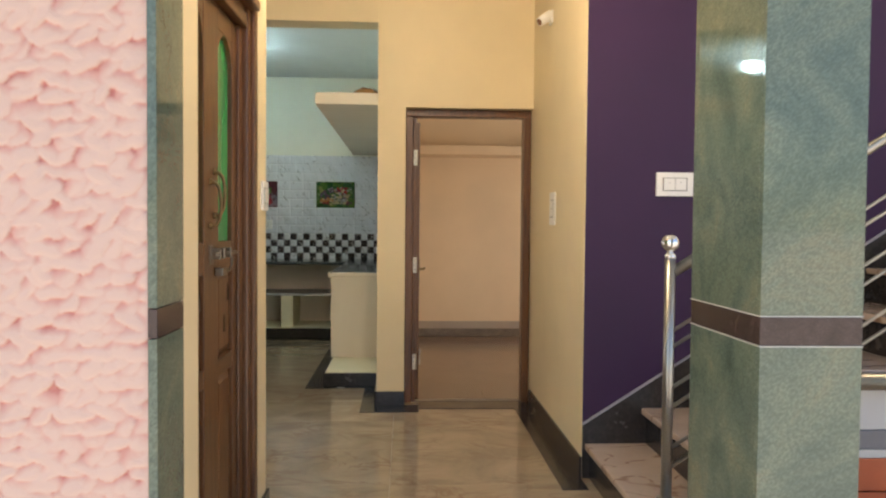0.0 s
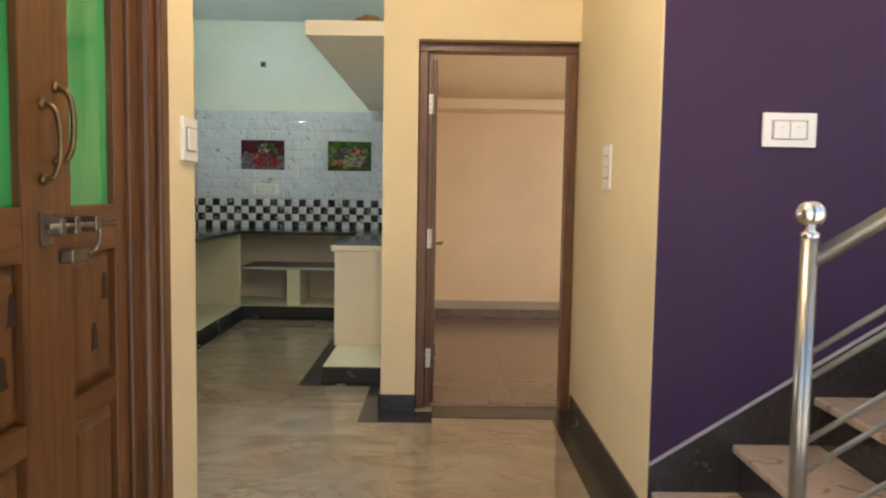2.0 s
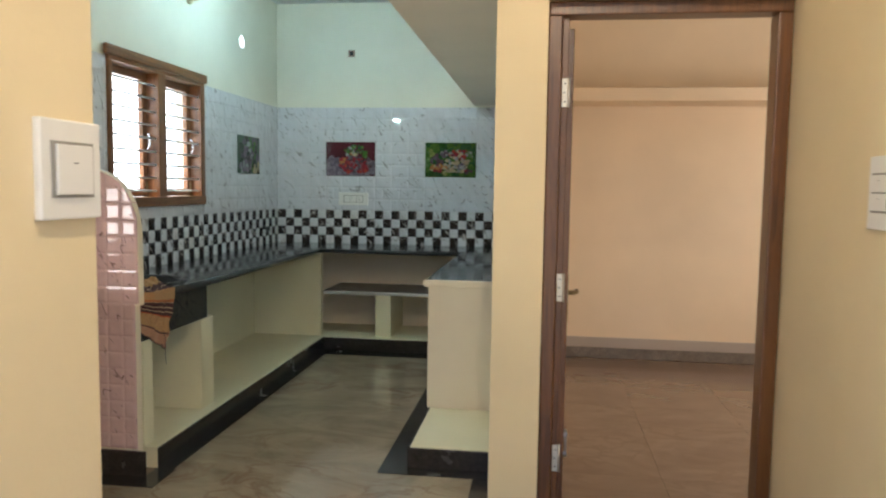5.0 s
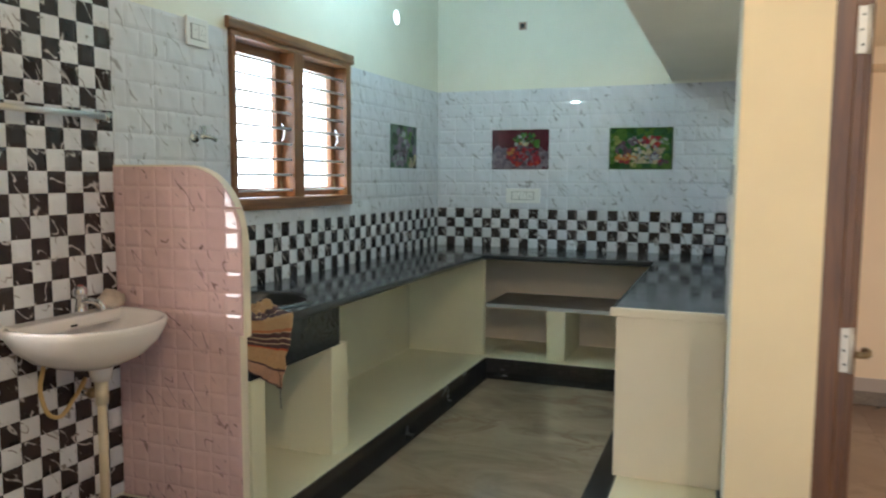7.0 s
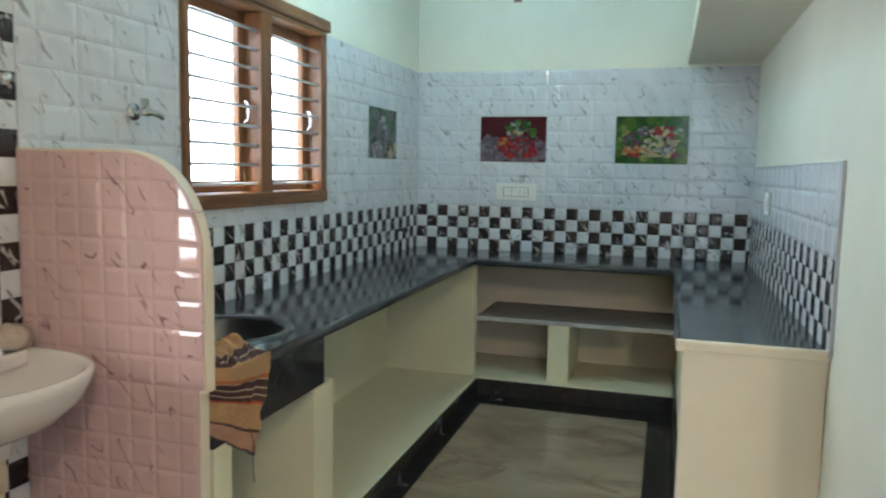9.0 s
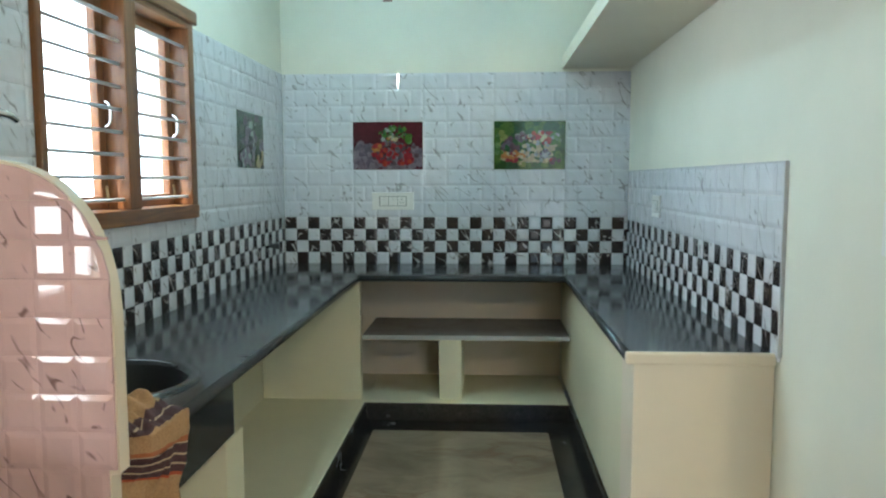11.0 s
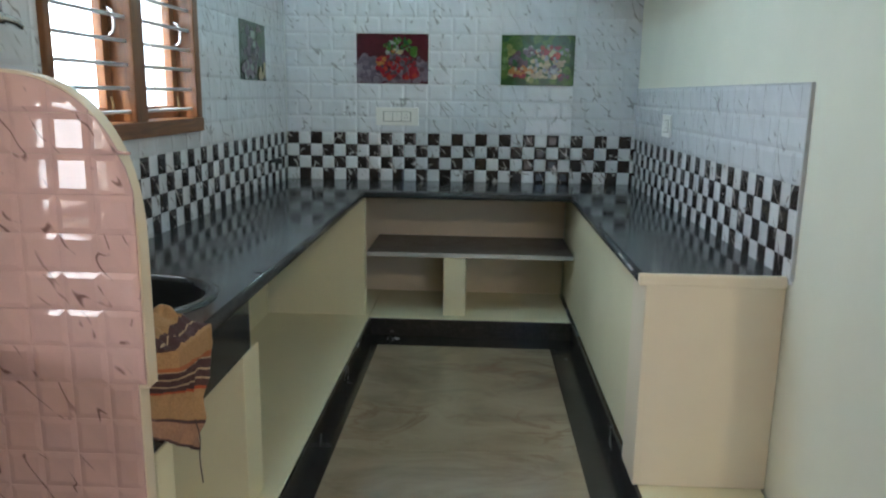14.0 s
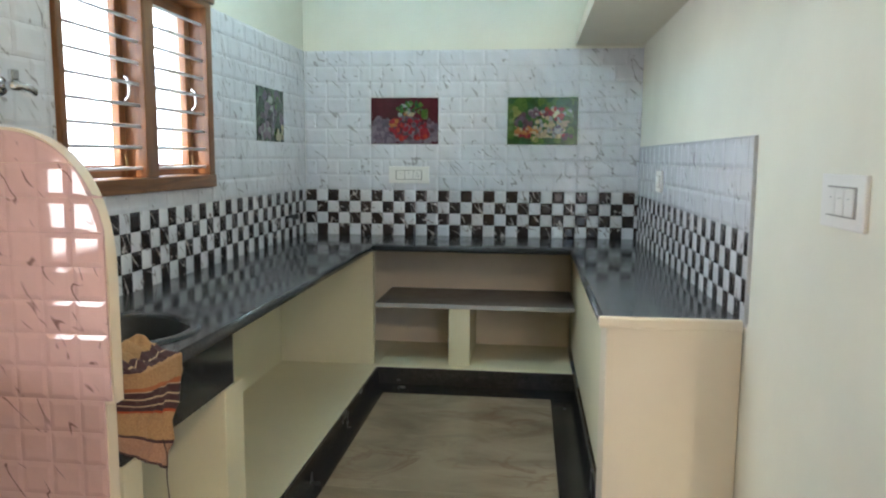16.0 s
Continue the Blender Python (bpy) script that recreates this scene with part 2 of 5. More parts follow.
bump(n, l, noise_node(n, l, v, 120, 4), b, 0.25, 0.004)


# ---------------- mesh helpers ----------------
def bx(bm, x0, x1, y0, y1, z0, z1, bevel=0.0, mi=0):
    x0, x1 = min(x0, x1), max(x0, x1)
    y0, y1 = min(y0, y1), max(y0, y1)
    c = [bm.verts.new(p) for p in ((x0, y0, z0), (x1, y0, z0), (x1, y1, z0), (x0, y1, z0), (x0, y0, z1), (x1, y0, z1), (x1, y1, z1), (x0, y1, z1))]
    fs = [bm.faces.new([c[i] for i in q]) for q in ((0, 3, 2, 1), (4, 5, 6, 7), (0, 1, 5, 4), (1, 2, 6, 5), (2, 3, 7, 6), (3, 0, 4, 7))]
    for f in fs:
        f.material_index = mi
    if bevel:
        es = list({e for f in fs for e in f.edges})
        bmesh.ops.bevel(bm, geom=es, offset=bevel, segments=2, affect="EDGES", profile=0.6)
    return bm


def box(*a, **k):
    return bx(bmesh.new(), *a, **k)


def cyl(bm, a, b, r0, r1=None, seg=16):
    """A rod from a to b."""
    a, b = Vector(a), Vector(b)
    d = b - a
    m = Matrix.Translation((a + b) / 2) @ d.to_track_quat("Z", "Y").to_matrix().to_4x4()
    bmesh.ops.create_cone(bm, cap_ends=True, segments=seg, radius1=r0, radius2=r0 if r1 is None else r1, depth=d.length, matrix=m)
    return bm


def rod(*a, **k):
    return cyl(bmesh.new(), *a, **k)


def lathe(bm, centre, profile, seg=28, m=None):
    """Turns (radius, height) pairs round the z axis at centre."""
    rings = []
    for r, h in profile:
        ring = []
        for i in range(seg):
            a = 2 * math.pi * i / seg
            p = Vector((r * math.cos(a), r * math.sin(a), h))
            if m:
                p = m @ p
            ring.append(bm.verts.new(p + Vector(centre)))
        rings.append(ring)
    for q, w in zip(rings, rings[1:]):
        for i in range(seg):
            bm.faces.new((q[i], q[(i + 1) % seg], w[(i + 1) % seg], w[i]))
    return bm


def prism(bm, pts, axis, lo, hi, mi=0):
    """Extrudes a closed outline (pairs) along an axis from lo to hi."""
    def at(p, h):
        q = list(p)
        q.insert(axis, h)
        return q
    A = [bm.verts.new(at(p, lo)) for p in pts]
    B = [bm.verts.new(at(p, hi)) for p in pts]
    fs = [bm.faces.new(A), bm.faces.new(B[::-1])]
    for i in range(len(pts)):
        j = (i + 1) % len(pts)
        fs.append(bm.faces.new((A[j], A[i], B[i], B[j])))
    for f in fs:
        f.material_index = mi
    bmesh.ops.recalc_face_normals(bm, faces=fs)
    return bm


def mesh_of(name, bm, materials, smooth=False):
    bmesh.ops.recalc_face_normals(bm, faces=bm.faces) if smooth else None
    me = bpy.data.meshes.new(name)
    bm.to_mesh(me)
    bm.free()
    for k in (materials if isinstance(materials, (list, tuple)) else [materials]):
        me.materials.append(k)
    if smooth:
        for p in me.polygons:
            p.use_smooth = True
    return me


def under(ob, parent):
    ob.parent = parent
    if parent.parent is None:
        ob.matrix_parent_inverse = parent.matrix_basis.inverted()
    return ob


def part(name, bm, material, parent, label="", smooth=False):
    ob = under(new(name, mesh_of(name, bm, material, smooth)), parent)
    return tagged(ob, label=label)


def solid(name, bm, material, label, category, kind="", smooth=False, group=""):
    return tagged(new(name, mesh_of(name, bm, material, smooth)), label, category, group, kind)


def thing(name, at, label, category, group="", kind=""):
    ob = new(name)
    ob.empty_display_size = 0.05
    ob.matrix_basis = Matrix.Translation(at)
    return tagged(ob, label, category, group, kind)


def tube(name, pts, r, material, parent, label="", cyclic=False):
    cu = bpy.data.curves.new(name, "CURVE")
    cu.dimensions, cu.bevel_depth, cu.bevel_resolution, cu.use_fill_caps = "3D", r, 4, True
    sp = cu.splines.new("BEZIER")
    sp.bezier_points.add(len(pts) - 1)
    for bp, p in zip(sp.bezier_points, pts):
        bp.co, bp.handle_left_type, bp.handle_right_type = p, "AUTO", "AUTO"
    sp.use_cyclic_u = cyclic
    tmp = bpy.data.objects.new("tmp", cu)
    me = bpy.data.meshes.new_from_object(tmp)
    bpy.data.objects.remove(tmp)
    me.materials.clear()
    me.materials.append(material)
    for p in me.polygons:
        p.use_smooth = True
    ob = new(name, me)
    return tagged(under(ob, parent), label=label)


# ---------------- plan ----------------
WL, WR, YB, YF, CEIL = -2.095, 0.178, 9.585, 5.77, 3.037   # kitchen sides, back, front plane, ceiling
XR, YP = 1.275, 4.22                                      # foyer's cream wall, purple wall
XD, YE = -0.238, 3.824                                   # entrance door wall and its end
Y0 = 2.28                                                # house front
STEP = -0.18                                             # porch level
ROOM_Y, ROOM_X = 9.05, 3.9

# shell walls: outside faces 0.2 m beyond
W1Y0, W1Y1, W1Z0, W1Z1 = 6.84, 8.045, 1.235, 2.155       # kitchen window opening (frame's outside)
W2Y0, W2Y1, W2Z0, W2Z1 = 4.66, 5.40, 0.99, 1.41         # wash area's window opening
bm = bmesh.new()
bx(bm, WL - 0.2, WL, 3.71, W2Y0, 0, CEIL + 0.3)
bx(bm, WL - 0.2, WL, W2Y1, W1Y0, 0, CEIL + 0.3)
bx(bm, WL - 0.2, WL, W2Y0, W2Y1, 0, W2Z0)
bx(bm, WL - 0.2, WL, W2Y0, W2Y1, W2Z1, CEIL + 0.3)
bx(bm, WL - 0.2, WL, W1Y1, YB + 0.2, 0, CEIL + 0.3)
bx(bm, WL - 0.2, WL, W1Y0, W1Y1, 0, W1Z0)
bx(bm, WL - 0.2, WL, W1Y0, W1Y1, W1Z1, CEIL + 0.3)
wall_west = solid("wall_west", bm, KITCHEN_PAINT, "pale yellow painted kitchen wall with a window", "wall", "structure")
wall_north = solid("wall_north", box(WL, WR, YB, YB + 0.2, 0, CEIL + 0.3), KITCHEN_PAINT, "pale yellow painted kitchen wall above tiling", "wall", "structure")
bm = box(WR, 0.36, YF + 0.002, YB + 0.2, 0, CEIL + 0.3)
wall_kitchen_room = solid("wall_between_kitchen_and_room", bm, [KITCHEN_PAINT], "pale yellow painted wall beside the kitchen platform", "wall", "structure")
# pier and lintel of the front plane
bm = box(WR + 0.002, 0.373, YF - 0.012, YF + 0.0, 0, CEIL)
bx(bm, 0.373, XR, YF - 0.012, YF + 0.19, 2.103, CEIL)
bx(bm, 0.365, 0.373, YF, YF + 0.19, 0, 2.10)
wall_foyer_north = solid("wall_foyer_north", bm, CREAM, "cream painted wall round the room doorway", "wall", "structure")
solid("beam", box(WL, WR + 0.002, YF, YF + 0.2, 2.69, CEIL, bevel=0.004), CREAM, "cream painted beam over the kitchen opening", "beam", "structure")
wall_foyer_east = solid("wall_foyer_east", box(XR, XR + 0.2, YP + 0.004, YF + 0.19, 0, CEIL, bevel=0.006), CREAM, "cream painted side wall with black skirting", "wall", "structure")
wall_stair = solid("wall_stair", box(XR + 0.004, 5.2, YP, YP + 0.2, 0, 5.2), PURPLE, "deep purple painted stair wall", "wall", "structure")
# side room
bm = bmesh.new()
bx(bm, 0.36, ROOM_X, ROOM_Y, ROOM_Y + 0.2, 0, CEIL + 0.3)
# Opening left in this wall for the room's added daylight.
bx(bm, ROOM_X, ROOM_X + 0.2, YF + 0.19, 7.0, 0, CEIL + 0.3)
bx(bm, ROOM_X, ROOM_X + 0.2, 8.2, ROOM_Y + 0.2, 0, CEIL + 0.3)
bx(bm, ROOM_X, ROOM_X + 0.2, 7.0, 8.2, 0, 1.0)
bx(bm, ROOM_X, ROOM_X + 0.2, 7.0, 8.2, 2.1, CEIL + 0.3)
bx(bm, XR + 0.2, ROOM_X, YF + 0.0, YF + 0.2, 0, CEIL + 0.3)
solid("wall_room", bm, PEACH, "peach painted walls of the side room", "wall", "structure")
solid("wall_room_west", box(0.36, 0.372, YF + 0.19, ROOM_Y, 0, CEIL), PEACH, "peach painted room wall", "wall", "structure")
# entrance door wall (opening for the door), end of it, wash area's south wall
DY0, DY1, DZ = 2.74, 3.597, 2.16
bm = bmesh.new()
bx(bm, XD - 0.22, XD, 2.49, DY0, STEP, CEIL)
bx(bm, XD - 0.22, XD, DY1, YE, 0, CEIL, bevel=0.006)
bx(bm, XD - 0.22, XD, DY0, DY1, DZ, CEIL)
wall_door = solid("wall_entrance_door", bm, CREAM, "cream painted wall round the entrance door", "wall", "structure")
bm = box(WL, XD - 0.22, 3.71, YE, 0, CEIL)
bx(bm, -4.4, WL - 0.2, 3.71, YE, 0, CEIL)
bx(bm, -4.4, -4.2, Y0 + 0.2, 3.71, STEP, CEIL)
solid("wall_wash_south", bm, CREAM, "cream painted wall behind the wash area", "wall", "structure")
bm = box(5.0, 5.2, 2.5, YP, STEP, 5.2)
solid("wall_stair_end", bm, CREAM, "cream painted wall at the stair's far end", "wall", "structure")
bm = box(WL - 0.2, ROOM_X + 0.2, YE - 0.2, YB + 0.2, CEIL, CEIL + 0.15)
bx(bm, -4.4, XR, 2.3, YE - 0.2, CEIL, CEIL + 0.15)
# Unseen porch slab, added to hold sky light off the house front.
bx(bm, -4.4, 2.8, 1.15, 2.3, CEIL, CEIL + 0.15)
# Unseen slab over the stairs, added to block sun on the purple wall.
bx(bm, XR, 2.8, 2.3, YE - 0.2, CEIL, CEIL + 0.15)
solid("ceiling", bm, CEILING_WHITE, "plain white painted ceiling plus unseen slabs added to shade porch and stairs", "ceiling", "structure")

# ground and house plinth
solid("ground", box(-300, 300, -300, 300, STEP - 0.25, STEP), GROUND, "grey concrete yard around the house", "ground", "structure")
bm = box(-4.4, 5.2, Y0 + 0.06, YB + 0.2, STEP, -0.02)
floor = solid("floor", bm, GROUT, "house floor of beige polished marble slabs", "floor", "structure")
solid("porch_step", box(-0.2, 1.25, Y0 - 0.02, Y0 + 0.058, STEP, 0.0, bevel=0.006), BLACK_GRANITE, "black granite step edge at the entrance", "step", "structure")

# ---------------- wall finishes: skirtings and floor borders ----------------
def trim(name, bm, material, label, category="skirting"):
    return solid(name, bm, material, label, category, "structure")


S = "polished black granite skirting"
trim("baseboard_pier", box(WR - 0.012, 0.376, YF - 0.026, YF - 0.012, 0, 0.10, bevel=0.003), BLACK_GRANITE, S)
trim("baseboard_pier_side", box(WR - 0.014, WR, YF - 0.026, 6.39, 0, 0.10, bevel=0.003), BLACK_GRANITE, S)
trim("baseboard_east", box(XR - 0.014, XR, YP - 0.01, YF - 0.02, 0, 0.11, bevel=0.003), BLACK_GRANITE, S)
trim("baseboard_door_wall", box(XD, XD + 0.014, DY1 + 0.004, YE + 0.012, 0, 0.10, bevel=0.003), BLACK_GRANITE, S)
trim("baseboard_wash_south", box(WL + 0.012, XD, YE, YE + 0.013, 0, 0.10, bevel=0.003), BLACK_GRANITE, S)
trim("baseboard_wash_west", box(WL + 0.002, WL + 0.022, YE + 0.014, 6.085, 0, 0.12, bevel=0.003), BLACK_GRANITE, S)
trim("baseboard_partition", box(WL + 0.023, -1.46, 6.068, 6.085, 0, 0.12, bevel=0.003), BLACK_GRANITE, S)
trim("baseboard_room", box(0.372, ROOM_X, ROOM_Y - 0.012, ROOM_Y, 0, 0.088, bevel=0.003), KADAPPA, "greyish brown stone skirting")

BORDER = "polished black granite floor border"
def border(x0, x1, y0, y1):
    trim("floor_border", box(x0, x1, y0, y1, -0.018, 0.002), BLACK_GRANITE, BORDER, "floor border")


border(-1.47, -1.38, 6.18, 8.93)
border(-1.38, -0.395, 8.745, 8.93)
border(-0.395, -0.262, 6.31, 8.93)
border(-0.262, 0.07, 6.31, 6.41)
border(0.07, WR, 5.56, 6.41)
border(WR, 0.475, 5.56, YF - 0.013)
border(0.475, XR - 0.13, 5.65, YF + 0.0975)
border(XR - 0.13, XR - 0.002, 4.05, YF + 0.10)
border(WL, -1.465, 5.96, 6.085)
border(-1.465, -1.365, 5.96, 6.18)

# ---------------- tiles ----------------
TW, TH = 0.4635, 0.3125
def cells_brick(w=TW, h=TH):
    out, ch, cw = [], h / 3, w / 3
    for j in range(3):
        cuts = [0, cw / 2, cw * 1.5, cw * 2.5, w] if j % 2 else [0, cw, 2 * cw, w]
        out += [(a, b, j * ch, (j + 1) * ch, 0) for a, b in zip(cuts, cuts[1:])]
    return out


def cells_check(w=TW, h=TH, odd=0):
    cw, ch = w / 6, h / 4
    return [(i * cw, (i + 1) * cw, j * ch, (j + 1) * ch, (i + j + odd) % 2) for i in range(6) for j in range(4)]


def cells_square(w=TW, h=TH):
    cw, ch = w / 6, h / 4
    return [(i * cw, (i + 1) * cw, j * ch, (j + 1) * ch, 0) for i in range(6) for j in range(4)]


def clipped(cells, u0, u1, v0, v1):
    out = []
    for a, b, c, d, k in cells:
        a, b, c, d = max(a, u0), min(b, u1), max(c, v0), min(d, v1)
        if b - a > 0.004 and d - c > 0.004:
            out.append((a, b, c, d, k))
    return out


def minus(cells, h0, h1, k0, k1):
    out = []
    for a, b, c, d, k in cells:
        if b <= h0 or a >= h1 or d <= k0 or c >= k1:
            out.append((a, b, c, d, k))
            continue
        out += [q for q in ((a, h0, c, d, k), (h1, b, c, d, k), (max(a, h0), min(b, h1), c, k0, k), (max(a, h0), min(b, h1), k1, d, k)) if q[1] - q[0] > 0.004 and q[3] - q[2] > 0.004]
    return out


def tile_mesh(name, cells, materials, rise=0.0032, inset=0.016, gap=0.0003, thick=0.005):
    """Pillowed cells standing on a thin tile; faces -y, u along x, v along z."""
    vs, fs, mi = [], [], []
    for a, b, c, d, k in cells:
        i = len(vs)
        ins = min(inset, (b - a) / 4.5, (d - c) / 4.5)
        a, b, c, d = a + gap, b - gap, c + gap, d - gap
        vs += [(a, 0, c), (b, 0, c), (b, 0, d), (a, 0, d), (a, -thick, c), (b, -thick, c), (b, -thick, d), (a, -thick, d)]
        y = -thick - rise
        vs += [(a + ins, y, c + ins), (b - ins, y, c + ins), (b - ins, y, d - ins), (a + ins, y, d - ins)]
        for q in range(4):
            r = (q + 1) % 4
            fs += [(i + q, i + r, i + 4 + r, i + 4 + q), (i + 4 + q, i + 4 + r, i + 8 + r, i + 8 + q)]
            mi += [k, k]
        fs.append((i + 8, i + 9, i + 10, i + 11))
        mi.append(k)
    me = bpy.data.meshes.new(name)
    me.from_pydata(vs, [], fs)
    for q in materials:
        me.materials.append(q)
    me.polygons.foreach_set("material_index", mi)
    return me


def lay(mesh, wall, x, y, z, rz, name="tile"):
    ob = under(new(name, mesh), wall)
    ob.matrix_basis = pose(x, y, z, 0, 0, rz)
    return ob


BRICK = tile_mesh("marbled_tile", cells_brick(), [TILE_WHITE])
CHECK = tile_mesh("check_tile", cells_check(), [TILE_LIGHT, TILE_DARK])
BASE = 0.85

def decor(parent, u_axis, at, rz, scheme):
    """A picture tile: printed fruit still life, drawn as flat shapes under the glaze."""
    rnd = random.Random(scheme)
    t = under(new("picture_tile", mesh_of("picture_tile", box(0.001, TW - 0.001, -0.0095, 0, 0.001, TH - 0.001), PICTURE_GROUND[scheme])), parent)
    t.matrix_basis = pose(*at, 0, 0, rz)
    w, h = TW, TH
    shapes = []
    def heap(n, u0, u1, v0, v1, r0, r1, cols):
        for _ in range(n):
            shapes.append((rnd.uniform(u0, u1), rnd.uniform(v0, v1), rnd.uniform(r0, r1), rnd.choice(cols)))

    def mound(n, cu, cv, ru, rv, r0, r1, cols):
        for _ in range(n):
            a, q = rnd.uniform(0, 6.28), math.sqrt(rnd.random())
            shapes.append((cu + ru * q * math.cos(a), cv + rv * q * math.sin(a), rnd.uniform(r0, r1), rnd.choice(cols)))

    if scheme == 0:      # red fruit heaped with greens on a lilac cloth
        heap(70, 0.01, 0.455, 0.01, 0.10, 0.014, 0.034, ["shade", "shade", "lilac", "dusk"])
        mound(40, 0.07, 0.12, 0.06, 0.055, 0.014, 0.03, ["lilac", "shade", "dusk", "dusk"])
        mound(22, 0.42, 0.12, 0.035, 0.05, 0.010, 0.022, ["dusk", "shade", "plum"])
        mound(70, 0.27, 0.235, 0.095, 0.055, 0.005, 0.015, ["leaf", "glade", "glade", "pine", "pine", "grey"])
        mound(10, 0.375, 0.20, 0.025, 0.022, 0.012, 0.02, ["leaf", "glade"])
        mound(18, 0.265, 0.185, 0.05, 0.03, 0.007, 0.014, ["cream", "orange", "basket"])
        mound(110, 0.265, 0.105, 0.125, 0.075, 0.008, 0.019, ["crimson", "crimson", "red", "plum", "plum", "dusk"])
        mound(14, 0.17, 0.14, 0.035, 0.025, 0.010, 0.018, ["orange", "red", "crimson"])
        mound(10, 0.37, 0.07, 0.022, 0.025, 0.014, 0.024, ["red", "crimson"])
    elif scheme == 1:    # fruit round a pale bucket on a green lawn
        heap(60, 0.01, 0.455, 0.01, 0.30, 0.02, 0.05, ["pine", "pine", "glade"])
        mound(26, 0.05, 0.17, 0.045, 0.10, 0.018, 0.035, ["leaf", "glade", "moss"])
        mound(26, 0.36, 0.26, 0.09, 0.03, 0.018, 0.035, ["pine", "glade"])
        mound(36, 0.11, 0.15, 0.05, 0.045, 0.012, 0.022, ["plum", "plum", "dusk", "pine"])
        mound(20, 0.18, 0.21, 0.03, 0.025, 0.010, 0.018, ["plum", "dusk", "grey"])
        for q in range(6):
            heap(14, 0.165 + 0.006 * (5 - q), 0.40 - 0.008 * (5 - q), 0.05 + 0.019 * q, 0.06 + 0.019 * q, 0.010, 0.015, ["basket", "cream", "basket", "grey"])
        mound(16, 0.33, 0.10, 0.03, 0.025, 0.008, 0.014, ["grey", "dusk"])
        mound(46, 0.31, 0.205, 0.095, 0.04, 0.008, 0.018, ["crimson", "red", "crimson", "cream", "grey", "plum"])
        mound(14, 0.40, 0.20, 0.03, 0.03, 0.010, 0.018, ["leaf", "grey", "glade"])
        mound(34, 0.12, 0.085, 0.07, 0.03, 0.009, 0.018, ["orange", "orange", "cream", "crimson", "basket"])
        mound(10, 0.18, 0.035, 0.02, 0.014, 0.009, 0.015, ["cream", "moss"])
        mound(8, 0.40, 0.05, 0.03, 0.02, 0.010, 0.016, ["crimson", "plum"])
    else:                # hazy glass jug among greens
        heap(40, 0.02, 0.44, 0.02, 0.29, 0.025, 0.05, ["pine", "glade", "dusk"])
        mound(40, 0.22, 0.15, 0.10, 0.10, 0.014, 0.03, ["grey", "dusk", "shade"])
        mound(18, 0.22, 0.12, 0.05, 0.06, 0.014, 0.026, ["plum", "dusk", "pine"])
        heap(22, 0.02, 0.20, 0.02, 0.10, 0.014, 0.028, ["grey", "lilac", "shade"])
        heap(12, 0.30, 0.44, 0.02, 0.09, 0.014, 0.026, ["moss", "basket", "cream"])
    for k, (u, v, r, col) in enumerate(shapes):
        bm = bmesh.new()
        pts = []
        e, a0 = rnd.uniform(0.8, 1.15), rnd.uniform(0, 6.28)
        for i in range(14):
            a = 2 * math.pi * i / 14
            q = r * (1 + 0.07 * math.sin(3 * a + a0))
            pts.append((min(max(u + q * math.cos(a), 0.003), w - 0.003), min(max(v + q * e * math.sin(a), 0.003), h - 0.003)))
        A = [bm.verts.new((p[0], -0.0097 - 0.00004 * k, p[1])) for p in pts]
        bm.faces.new(A)
        o = new("printed_shape", mesh_of("printed_shape", bm, PRINT[col]))
        o.parent = t
    return t


def printed(name, a, b, scale=22.0):
    m, n, l, bs = node_mat(name)
    v = coords(n, l)
    a, b = tuple(c * 0.7 for c in a), tuple(c * 0.72 for c in b)
    l.new(ramp(n, l, noise_node(n, l, v, scale * 1.6, 6, 0.7), [(0.3, a), (0.7, b)]), bs.inputs["Base Color"])
    bs.inputs["Roughness"].default_value = 0.1
    return m


PICTURE_GROUND = [printed("picture_burgundy", (0.045, 0.006, 0.012), (0.12, 0.015, 0.03), 6), printed("picture_green", (0.006, 0.035, 0.006), (0.03, 0.13, 0.015), 5), printed("picture_dull_green", (0.03, 0.07, 0.03), (0.12, 0.18, 0.13), 6)]
PRINT = {"shade": printed("print_shade", (0.14, 0.10, 0.13), (0.29, 0.23, 0.28)), "lilac": printed("print_lilac", (0.20, 0.15, 0.19), (0.36, 0.30, 0.35)), "leaf": printed("print_leaf", (0.04, 0.13, 0.03), (0.22, 0.36, 0.13)),
         "red": printed("print_red", (0.32, 0.015, 0.02), (0.55, 0.08, 0.05)), "crimson": printed("print_crimson", (0.18, 0.01, 0.02), (0.42, 0.03, 0.05)),
         "orange": printed("print_orange", (0.42, 0.13, 0.03), (0.62, 0.30, 0.09)), "plum": printed("print_plum", (0.06, 0.03, 0.05), (0.16, 0.09, 0.11)),
         "glade": printed("print_glade", (0.02, 0.10, 0.012), (0.12, 0.24, 0.04)), "basket": printed("print_basket", (0.36, 0.26, 0.15), (0.58, 0.47, 0.32)),
         "cream": printed("print_cream", (0.52, 0.40, 0.20), (0.68, 0.58, 0.38)), "grey": printed("print_grey", (0.24, 0.25, 0.25), (0.50, 0.51, 0.50)), "dusk": printed("print_dusk", (0.09, 0.07, 0.10), (0.22, 0.17, 0.22)),
         "pine": printed("print_pine", (0.012, 0.055, 0.016), (0.04, 0.15, 0.05)), "moss": printed("print_moss", (0.16, 0.22, 0.04), (0.40, 0.42, 0.14))}

